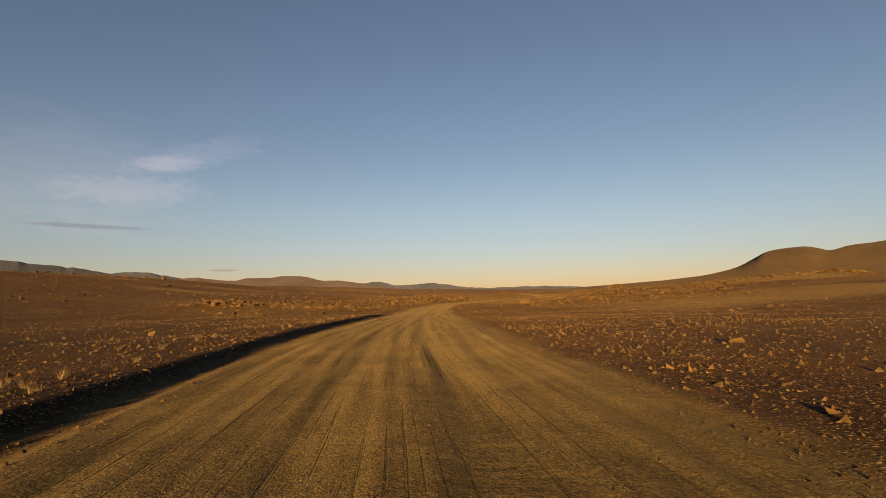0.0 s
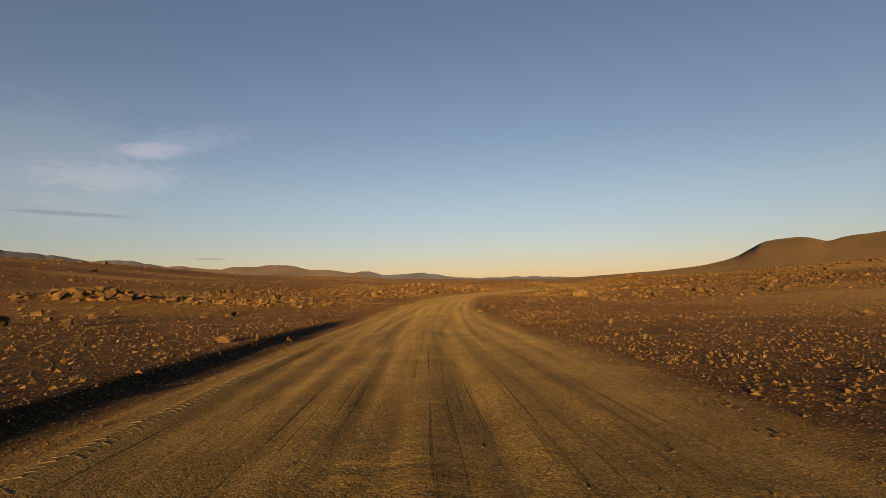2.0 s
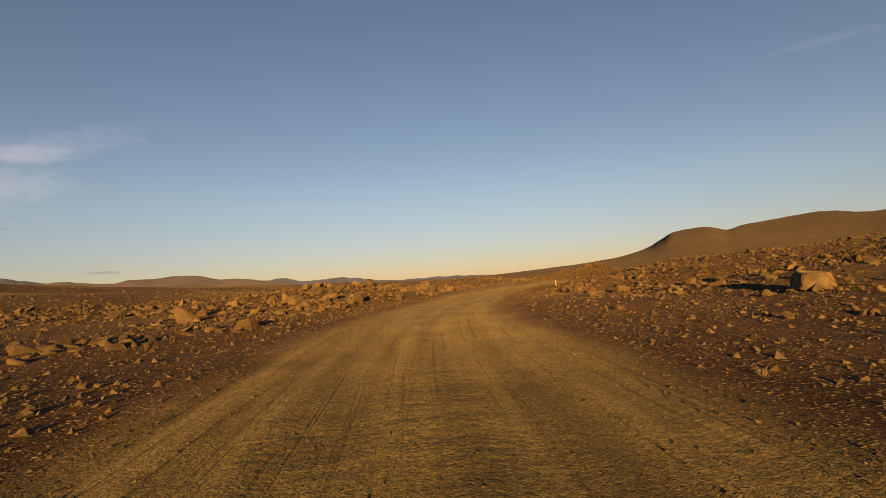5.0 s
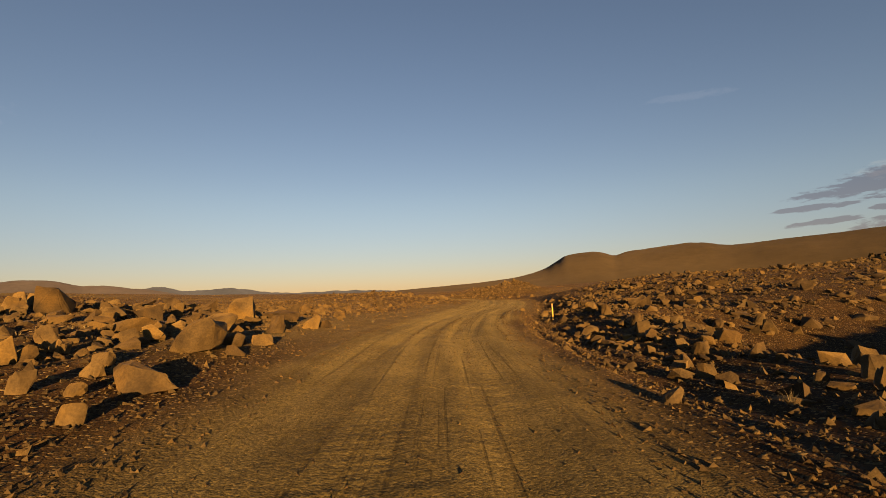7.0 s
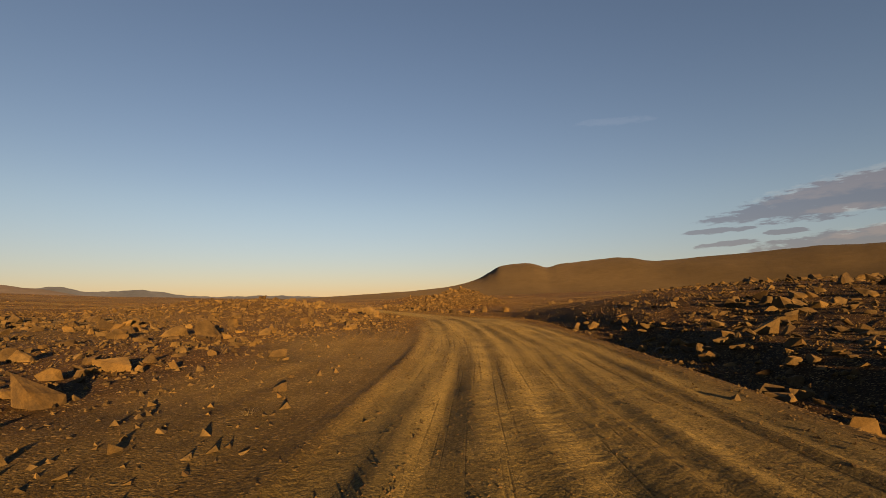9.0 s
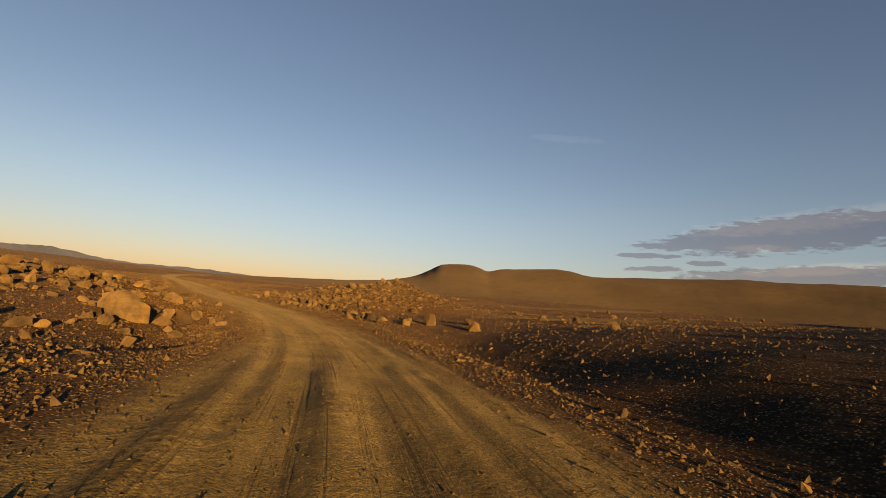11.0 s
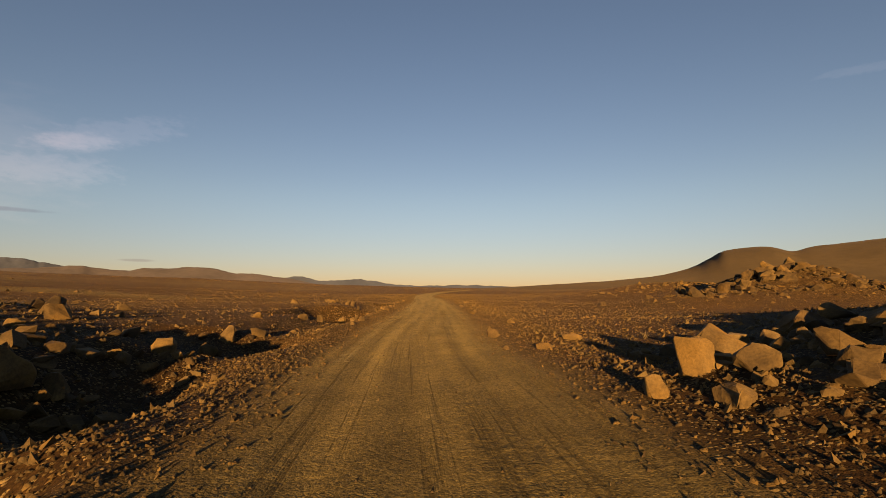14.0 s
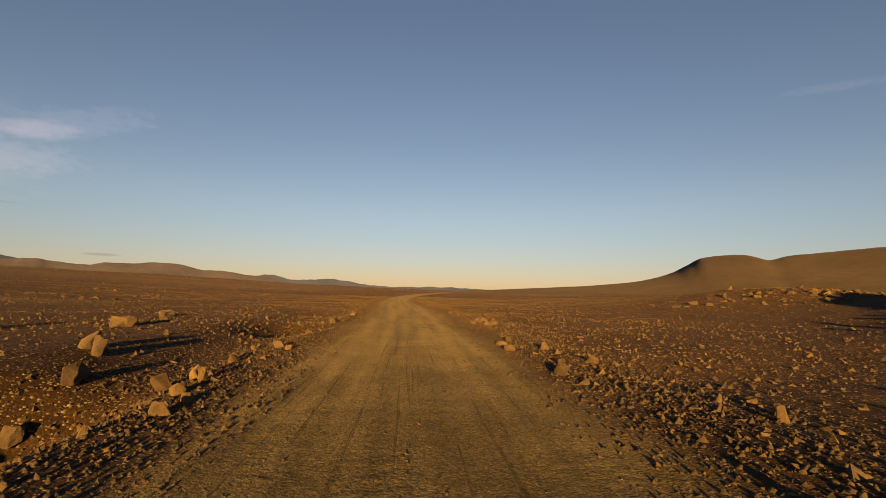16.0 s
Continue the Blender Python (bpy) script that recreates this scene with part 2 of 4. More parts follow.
SOIL_DARK, SOIL_FAIR = (0.0170, 0.0092, 0.0030), (0.037, 0.0204, 0.0066)
TRACK_DARK, TRACK_FAIR = (0.070, 0.0520, 0.0205), (0.116, 0.0865, 0.0340)
SOIL = ground_material()
BASALT = rock_material("basalt_block", (0.026, 0.0160, 0.0070), (0.098, 0.0620, 0.0232), 2.2)
RUBBLE = rock_material("basalt_rubble", (0.021, 0.0132, 0.0057), (0.094, 0.0605, 0.0236), 5.0)
HILL = hill_material("brown_hill_scree", (0.033, 0.0235, 0.0125), (0.049, 0.0345, 0.0185), 0.006)
# blue of the air before the far range put into its base colour
HAZED_RANGE = hill_material("haze_blue_range", (0.036, 0.041, 0.062), (0.052, 0.057, 0.082), 0.003)
# greyer than the near scree: distance haze mixed into the brown
FAR = hill_material("hazed_brown_range", (0.046, 0.039, 0.041), (0.066, 0.055, 0.056), 0.003)
STRAW = plain_material("dry_straw_grass", (0.15, 0.105, 0.042), 0.85)
EARTH = plain_material("pressed_earth", (0.085, 0.0635, 0.0252), 0.95, 12, 0.35)
YELLOW = plain_material("yellow_plastic", (0.50, 0.32, 0.05), 0.5, 40, 0.12)
BAND = plain_material("grey_reflector", (0.32, 0.20, 0.14), 0.4, 40, 0.15)

# ---- shape of the land ----
def lattice(ix, iy, seed):
    h = (ix.astype(np.int64) * 374761393 + iy.astype(np.int64) * 668265263 + seed * 974634541) & 0x7FFFFFFF
    h = ((h ^ (h >> 13)) * 1274126177) & 0x7FFFFFFF
    return ((h ^ (h >> 16)) & 0xFFFF) / 65535.0


def vnoise(x, y, seed=0):
    """Smooth value noise from -1 to 1 over arrays."""
    x, y = np.asarray(x, float), np.asarray(y, float)
    ix, iy = np.floor(x), np.floor(y)
    fx, fy = x - ix, y - iy
    fx, fy = fx * fx * fx * (fx * (fx * 6 - 15) + 10), fy * fy * fy * (fy * (fy * 6 - 15) + 10)
    ix, iy = ix.astype(np.int64), iy.astype(np.int64)
    a, b = lattice(ix, iy, seed), lattice(ix + 1, iy, seed)
    c, d = lattice(ix, iy + 1, seed), lattice(ix + 1, iy + 1, seed)
    return 2 * ((a + (b - a) * fx) * (1 - fy) + (c + (d - c) * fx) * fy) - 1


def fbm(x, y, seed=0, octaves=4):
    total, gain = 0.0, 0.5
    for k in range(octaves):
        total = total + gain * vnoise(np.asarray(x) * 2**k + 17.3 * k, np.asarray(y) * 2**k - 9.1 * k, seed + k)
        gain *= 0.5
    return total


def smooth(a, b, v):
    w = np.clip((np.asarray(v, float) - a) / (b - a), 0, 1)
    return w * w * (3 - 2 * w)


def mound(x, y, cx, cy, rx, ry, h):
    return h * np.exp(-(((x - cx) / rx) ** 2) - ((y - cy) / ry) ** 2)


def spline(v, knots, values):
    """A smooth line through knots (finite-difference cubic)."""
    k, f = np.asarray(knots, float), np.asarray(values, float)
    m = np.gradient(f, k)
    v = np.clip(np.asarray(v, float), k[0], k[-1])
    i = np.clip(np.searchsorted(k, v) - 1, 0, len(k) - 2)
    h = k[i + 1] - k[i]
    s = (v - k[i]) / h
    return ((1 + 2 * s) * (1 - s) ** 2 * f[i] + s * (1 - s) ** 2 * h * m[i] + s * s * (3 - 2 * s) * f[i + 1] + s * s * (s - 1) * h * m[i + 1])


ROAD_Y = (-54, 4, 20, 35, 48, 63, 76, 90, 104, 118, 128, 140, 153, 164, 174, 186, 200, 214, 240, 280, 330, 400, 480)
ROAD_X = (13, 9.3, 7.0, 5.6, 4.7, 3.9, 3.9, 5.5, 9.9, 15.4, 20.9, 28.0, 34.0, 37.9, 39.7, 40.0, 40.3, 41.4, 43.2, 44.5, 49, 62, 84)
ROAD_Z = (1.0, 0.5, 0.38, 0.14, -0.15, -0.45, -0.3, -0.08, -0.22, -0.22, -0.12, -0.05, 0.05, -0.2, -0.22, -0.18, -0.05, 0.0, 0.1, 0.1, 0.2, 0.5, 0.9)
HALF_Y = (-54, 51, 66, 82, 95, 118, 130, 144, 155, 166, 178, 200, 480)
HALF_W = (4.4, 4.4, 3.9, 3.0, 2.4, 2.6, 3.5, 3.5, 2.9, 2.25, 2.25, 2.3, 2.5)


def road_x(y):
    return spline(y, ROAD_Y, ROAD_X)


def road_z(y):
    return spline(y, ROAD_Y, ROAD_Z)


def across(x, y):
    """Metres to the right of the middle of the road."""
    return x - road_x(y)


def rocky(x, y):
    """How thickly blocks lie, 0 to 1."""
    u = across(x, y)
    side = np.abs(u)
    late = smooth(156, 166, y)
    left = (u < 0) * smooth(84, 97, y) * (1 - smooth(190, 207, y)) * smooth(4.2 - 0.9 * late, 6.0 - 1.5 * late, side) * (1 - smooth(34, 60, side))
    left = left * (1 - 0.97 * smooth(119, 126, y) * (1 - smooth(144, 152, y)) * (1 - smooth(7.5, 11, side)))
    left = left * (1 - 0.6 * late * (1 - smooth(183, 189, y)) * (1 - smooth(7, 16, side)))
    right = (u > 0) * smooth(74, 93, y) * (1 - smooth(112, 126, y)) * smooth(5.0, 10.0, side) * (1 - smooth(40, 70, side))
    ridge = (u > 0) * smooth(108, 122, y) * (1 - smooth(140, 158, y)) * smooth(13, 19, side) * (1 - smooth(50, 85, side))
    heap = mound(x, y, 47.5, 192.5, 3.2, 2.6, 0.8) + mound(x, y, 54, 192, 6, 3.5, 1.0) + mound(x, y, 68, 224, 6, 3, 0.9) + mound(x, y, 78, 229, 7, 6, 1.0) + mound(x, y, 21, 202, 6, 6, 0.9) + mound(x, y, 20.5, 110.5, 4.5, 5.5, 0.85) + mound(x, y, 30.5, 190, 5, 9, 0.4) + mound(x, y, -12, 77, 6, 2.6, 0.8) + mound(x, y, -29, 79.3, 8, 3, 0.8) + mound(x, y, 47, 188.5, 3.2, 4, 0.7) + mound(x, y, 52, 189.5, 6, 4.0, 1.0) + mound(x, y, 58.5, 190.5, 7, 4.2, 1.0) + mound(x, y, 76, 229, 7, 6, 1.3) + mound(x, y, 64, 172, 7, 3, 0.5) + mound(x, y, 29, 181, 9, 12, 0.35)
    early = mound(x, y, 105, 182, 26, 12, 1.3) + mound(x, y, 86, 128, 26, 12, 0.9) + mound(x, y, -36, 56, 9, 6, 0.5) + mound(x, y, -40, 268, 34, 30, 0.5) + mound(x, y, -70, 120, 60, 50, 0.45) + mound(x, y, -90, 220, 60, 60, 0.4)
    patch = 0.55 + 0.9 * fbm(x / 11, y / 11, 5, 3)
    verge = 0.5 * (u > 0) * smooth(109, 118, y) * (1 - smooth(138, 150, y)) * smooth(4.5, 6, side) * (1 - smooth(16, 22, side))
    v = np.maximum.reduce([left * patch, verge, 1.1 * right * patch, 1.25 * ridge * patch, heap, early * patch])
    v = v * (1 - 0.9 * smooth(8.0, 10.0, u) * (1 - smooth(19, 23, u)) * smooth(101, 104, y) * (1 - smooth(111, 114, y)))
    return np.clip(v, 0, 1) * smooth(0.3, 2.2, side - np.interp(y, HALF_Y, HALF_W))


def bare(x, y):
    """Smooth soil on the inside of the bend, 0 to 1."""
    u = -across(x, y)
    return smooth(107, 114, y) * (1 - smooth(140, 152, y)) * smooth(1.5, 3.0, u) * (1 - smooth(6.0, 9.5, u + 3 * fbm(x / 5, y / 5, 23, 2)))


def land(x, y, fine=True):
    """Height of the ground."""
    x, y = np.asarray(x, float), np.asarray(y, float)
    u = across(x, y)
    side = np.abs(u)
    half = np.interp(y, HALF_Y, HALF_W)
    near = np.exp(-((side / 120) ** 2))
    z = road_z(y) * near
    # the plain rises gently to both sides
    z = z + np.where(u > 0, 0.034, 0.02) * np.clip(side - 12, 0, 130) * smooth(12, 60, side) * (1 - 0.7 * smooth(250, 600, y))
    # far out it climbs towards the ranges
    far = np.hypot(x - 22, y - 105)
    climb = np.interp(np.degrees(np.arctan2(x - 22, y - 105)), (-110, -80, -45, -22, -8, 5, 30), (0.0, 2.2, 2.05, 1.3, 0.62, 0.22, 0.0))
    z = z + np.tan(np.radians(climb)) * (np.clip(far, 160, 2600) - 160) * smooth(160, 420, far)
    off = smooth(half, half + 2.5, side)
    z = z + off * (0.17 * fbm(x / 6, y / 6, 2, 2) + 0.7 * smooth(10, 60, side) * fbm(x / 38, y / 38, 3, 3))
    z = z + 9 * smooth(300, 2200, np.hypot(x, y)) * fbm(x / 600, y / 600, 4, 3)
    # bank beside the road on the way in
    z = z + 0.19 * smooth(half + 0.45, half + 0.9, -u) * (1 - smooth(57, 67, y)) * (1 - smooth(14, 30, side))
    z = z - 0.08 * np.exp(-(((-u - half) / 0.3) ** 2)) * (1 - smooth(56, 72, y))
    # bank on the outside of the bend
    bend = smooth(96, 112, y) * (1 - smooth(158, 172, y))
    lip = half + 0.3 + 1.5 * smooth(138, 158, y)
    outer = smooth(101, 108, y) * (1 - smooth(164, 172, y)) * (0.75 + 0.35 * vnoise(y / 5, y * 0 + 1.5, 20))
    z = z + bend * 0.16 * smooth(half + 2.6, half + 5.0, u) - 0.62 * outer * smooth(lip, lip + 0.95, u) * (1 - smooth(lip + 1.7, lip + 5.2, u))
    # hollows that lie in their own shade
    wy, wu = y + 1.5 * fbm(x / 6, y / 6, 33, 3), u + 1.8 * fbm(x / 5, y / 5, 34, 3)
    z = z - 1.4 * smooth(102.3, 105.0, wy) * (1 - smooth(110, 118, wy)) * smooth(7.5, 10.5, wu) * (1 - smooth(22, 36, wu)) - mound(x, y, 27.5, 123, 3.5, 4.5, 0.6)
    # old furrow across the open plain
    fold = 0.847 * (y - 59.3) - 0.532 * (x - 9.7) + 0.25 * vnoise(x / 2.5, y / 2.5, 29)
    z = z - 0.15 * smooth(-0.1, 0.45, fold) * (1 - smooth(0.8, 2.6, fold)) * smooth(8.8, 10.5, x) * (1 - smooth(27, 34, x))
    # windrows thrown up on its outer side
    for line, tall in ((0.55, 0.08), (1.35, 0.11), (2.3, 0.10), (3.3, 0.08)):
        wander = 0.22 * vnoise(y / 6, y * 0 + line, 18)
        z = z + tall * np.exp(-(((u - half - line - wander) / 0.2) ** 2)) * smooth(96, 103, y) * (1 - smooth(112, 122, y)) * smooth(-0.7, 0.2, vnoise(y / 2.7, y * 0 + 3 * line, 19))
    z = z + 0.7 * smooth(9, 22, u) * smooth(80, 100, y) * (1 - smooth(170, 200, y))
    # shallow ditch on the left of the last straight
    last = smooth(157, 168, y) * (1 - smooth(225, 250, y))
    hollow = 0.17 + 0.46 * smooth(-0.1, 0.5, vnoise(y / 4.3, y * 0 + 0.5, 16))
    z = z - hollow * last * np.exp(-(((u + half + 2.0) / 1.1) ** 2)) + 0.2 * last * smooth(half + 2.6, half + 4.5, -u)
    # windrows of graded gravel along both edges
    z = z + last * (0.09 * np.exp(-(((u + half + 1.0) / 0.45) ** 2)) + 0.10 * np.exp(-(((u - half - 1.6) / 0.6) ** 2))) * (0.7 + 0.5 * vnoise(y / 3.1, u * 0 + 2.5, 28))
    # pits in the ditch, shaded from the near side
    wy, wu = y + 0.7 * fbm(x / 2.2, y / 2.2, 35, 2), -u + 0.6 * fbm(x / 2.5, y / 2.5, 36, 2)
    for start, long, deep in ((171.0, 4.2, 0.6), (176.2, 5.5, 0.6), (184.4, 7.3, 0.55), (197.5, 4.7, 0.30), (211.4, 10.5, 1.05)):
        z = z - deep * smooth(start, start + 0.9 + 0.6 * deep, wy) * (1 - smooth(start + 0.75 * long, start + long, wy)) * smooth(half + 0.6 + 0.6 * (start > 205), half + 1.5 + 0.7 * (start > 205), wu) * (1 - smooth(half + 4.2, half + 6.5, wu))
    # broad swells off to the left
    z = z + mound(x, y, -170, 190, 85, 130, 11.0) + mound(x, y, -60, 290, 40, 42, 1.6) + mound(x, y, -195, 745, 130, 24, 2.4)
    # heaps of blocks
    z = z + mound(x, y, -12, 77.5, 7, 3.5, 0.45) + mound(x, y, -29, 80, 8, 4, 0.9) + mound(x, y, 112, 147, 16, 9, 2.6)
    z = z + mound(x, y, 55, 199, 6, 8, 0.9) + mound(x, y, 52.5, 191, 7, 5, 1.05) + mound(x, y, 49.5, 188.8, 3.6, 3.2, 0.5) + mound(x, y, 59, 192, 8, 5.5, 1.1) + mound(x, y, 77.5, 231, 7.0, 7, 3.1) + mound(x, y, 80, 256, 14, 13, 2.1) + mound(x, y, 25, 184, 9, 16, 1.5) + mound(x, y, -1, 120, 11, 17, 1.3) + mound(x, y, 88, 130, 24, 12, 2.2) + mound(x, y, 66, 224, 9, 6, 0.9) + mound(x, y, 20, 203, 6, 7, 1.1)
    z = z + mound(x, y, 23.5, 120.8, 5.0, 6.5, 0.34) + mound(x, y, 53, 143, 16, 25, 1.4) * smooth(4, 13, u)
    z = z + 0.35 * rocky(x, y) * np.abs(fbm(x / 1.7, y / 1.7, 8, 3))
    if fine:
        on = 1 - smooth(half - 0.3, half + 0.6, side)
        deep = 1 + 0.4 * smooth(106, 114, y) * (1 - smooth(150, 160, y)) - 0.3 * smooth(124, 136, y) * (1 - smooth(150, 160, y))
        z = z + on * (0.026 * deep * vnoise(u * 2.6, y / 9, 11) + 0.022 * deep * vnoise(u * 5, y / 6, 12) + 0.006 * fbm(x * 1.7, y * 2.4, 13, 2))
        churned = smooth(108, 116, y) * (1 - smooth(160, 172, y))
        z = z + on * churned * (0.020 * vnoise(u * 3.6, y / 11, 24) + 0.010 * vnoise(u * 3.0, y * 1.1, 25))
        z = z + on * 0.008 * smooth(0.0, 0.5, vnoise(u * 0.6, y / 9, 26)) * vnoise(u * 0.8, y * 1.2, 27)
        lane = np.exp(-(((side - 0.95) / 0.28) ** 2))
        z = z - 0.03 * lane * on
        z = z + 0.022 * np.exp(-(((u + 2.1 + 0.2 * vnoise(y / 7, y * 0, 14)) / 0.12) ** 2)) * smooth(104, 112, y) * (1 - smooth(132, 142, y))
        z = z + (1 - on) * (0.014 * fbm(x * 1.2, y * 1.2, 15, 2)) * (1 - smooth(30, 60, side))
    return z


# ---- ground: one sheet out to the horizon ----
def mesh_object(name, verts, faces, material, parent=None, smooth_faces=False):
    me = bpy.data.meshes.new(name)
    verts, faces = np.asarray(verts, np.float32), np.asarray(faces, np.int32)
    k = faces.shape[1]
    me.vertices.add(len(verts))
    me.vertices.foreach_set("co", verts.ravel())
    me.loops.add(faces.size)
    me.loops.foreach_set("vertex_index", faces.ravel())
    me.polygons.add(len(faces))
    me.polygons.foreach_set("loop_start", np.arange(len(faces), dtype=np.int32) * k)
    me.polygons.foreach_set("use_smooth", np.full(len(faces), smooth_faces))
    me.update(calc_edges=True)
    me.validate()
    me.materials.append(material)
    ob = new(name, me)
    ob.parent = parent
    return ob


def spread(start, step, grow, end):
    out = [start]
    while out[-1] < end:
        out.append(out[-1] + step)
        step *= grow
    return out


def sheet_faces(rows, cols):
    i = np.arange((rows - 1) * (cols - 1))
    a = i // (cols - 1) * cols + i % (cols - 1)
    return np.stack([a, a + 1, a + cols + 1, a + cols], 1)


def build_ground():
    side = spread(5.6, 0.22, 1.115, 4700)
    us = np.array([-v for v in reversed(side)] + list(np.arange(-5.46, 5.5, 0.14)) + side)
    ahead, behind = spread(250.0, 0.4, 1.06, 4700), spread(8.0, 0.4, 1.16, 4700)
    ys = np.array([-v for v in reversed(behind)] + list(np.arange(-7.65, 249.8, 0.35)) + ahead)
    u, y = np.meshgrid(us, ys)
    x = u + road_x(y)
    z = land(x, y)
    ob = mesh_object("ground", np.stack([x, y, z], -1).reshape(-1, 3), sheet_faces(len(ys), len(us)), SOIL, None, True)
    half = np.interp(y, HALF_Y, HALF_W)
    worn_lit = 1 - smooth(half - 0.8, half + 0.7, np.abs(u) + 0.5 * fbm(x / 1.5, y / 3, 21, 3))
    # pale streaks on the far plain; brightness of sunlit relief put into the colour
    worn_lit = np.maximum(worn_lit, 0.55 * smooth(0.0, 0.4, fbm(x / 60, y / 14, 22, 4)) * smooth(8, 40, np.abs(u) + 0.3 * np.clip(y - 250, 0, 400)))
    worn_lit = np.maximum(worn_lit, 0.5 * bare(x, y))
    worn_lit = worn_lit * (1 - smooth(900, 1500, np.abs(y)))
    for name, values in (("worn_lit", worn_lit), ("lane", u)):
        ob.data.attributes.new(name, "FLOAT", "POINT").data.foreach_set("value", values.ravel().astype(np.float32))
    return tagged(ob, "brown volcanic gravel plain with a rutted dirt road", "ground", kind="structure")


build_ground()


# ---- hills on the skyline ----
def ridge(name, label, knots, distance, depth, material, seed, foot=-2.0, rough=0.06, jag=0.05):
    """A range whose crest follows (bearing to the right in degrees, height angle) knots, seen from the road's middle."""
    ax, el = zip(*knots)
    cols, rows = int((ax[-1] - ax[0]) * 7) + 1, 26
    bearing = np.linspace(ax[0], ax[-1], cols)
    crest = np.tan(np.radians(spline(bearing, ax, el) + jag * fbm(bearing * 0.9, bearing * 0, seed + 7, 4))) * distance + 1.6
    v = np.linspace(-1, 1, rows)
    b, w = np.meshgrid(np.radians(bearing), v)
    lift = np.cos(w * np.pi / 2) ** 1.6
    r = distance + w * depth
    x, y = 22 + r * np.sin(b), 105 + r * np.cos(b)
    top = crest[None, :] - foot
    folds = distance / 9
    z = foot + top * lift * (1 + rough * fbm(x / folds, y / folds, seed, 4) * np.abs(w) * 4 + 0.25 * rough * fbm(x * 5 / folds, y * 5 / folds, seed + 3, 3))
    ob = mesh_object(name, np.stack([x, y, z], -1).reshape(-1, 3), sheet_faces(rows, cols), material, None, True)
    return tagged(ob, label, "hill", kind="structure")


ridge("hill", "smooth brown scree hill with rounded twin tops",
      [(2, -0.2), (8, 0.1), (14, 0.4), (20, 0.75), (25, 1.1), (28.6, 1.6), (30.8, 2.2), (32.4, 3.0), (33.5, 3.62), (34.4, 3.80), (36.0, 3.97), (37.0, 3.93), (38.0, 3.68), (38.8, 3.42), (40.0, 3.68), (42, 3.92), (44.9, 4.2), (47.8, 4.2), (49.8, 3.85), (53.5, 3.95), (57, 4.1), (60.5, 4.3), (64, 4.5), (68, 4.45), (72, 4.5), (85, 4.2), (100, 3.0), (115, 0.5)],
      1050, 430, HILL, 31, rough=0.05, jag=0.025)
ridge("mountain_range", "far mountain range along the horizon, haze painted in its blue-grey colour",
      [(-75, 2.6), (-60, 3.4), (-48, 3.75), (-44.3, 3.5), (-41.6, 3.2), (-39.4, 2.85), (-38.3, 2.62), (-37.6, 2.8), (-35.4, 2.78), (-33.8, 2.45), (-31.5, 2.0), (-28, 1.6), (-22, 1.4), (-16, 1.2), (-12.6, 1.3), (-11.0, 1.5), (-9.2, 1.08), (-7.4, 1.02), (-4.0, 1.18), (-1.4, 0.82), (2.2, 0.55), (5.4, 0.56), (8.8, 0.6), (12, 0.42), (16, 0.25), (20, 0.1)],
      4300, 260, HAZED_RANGE, 41, rough=0.16, jag=0.12)
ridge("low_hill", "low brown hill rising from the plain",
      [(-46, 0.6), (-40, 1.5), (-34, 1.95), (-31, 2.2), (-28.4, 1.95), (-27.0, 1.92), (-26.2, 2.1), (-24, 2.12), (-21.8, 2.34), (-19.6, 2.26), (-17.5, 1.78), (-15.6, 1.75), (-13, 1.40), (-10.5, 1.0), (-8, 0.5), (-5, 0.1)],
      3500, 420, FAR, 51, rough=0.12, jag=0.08)


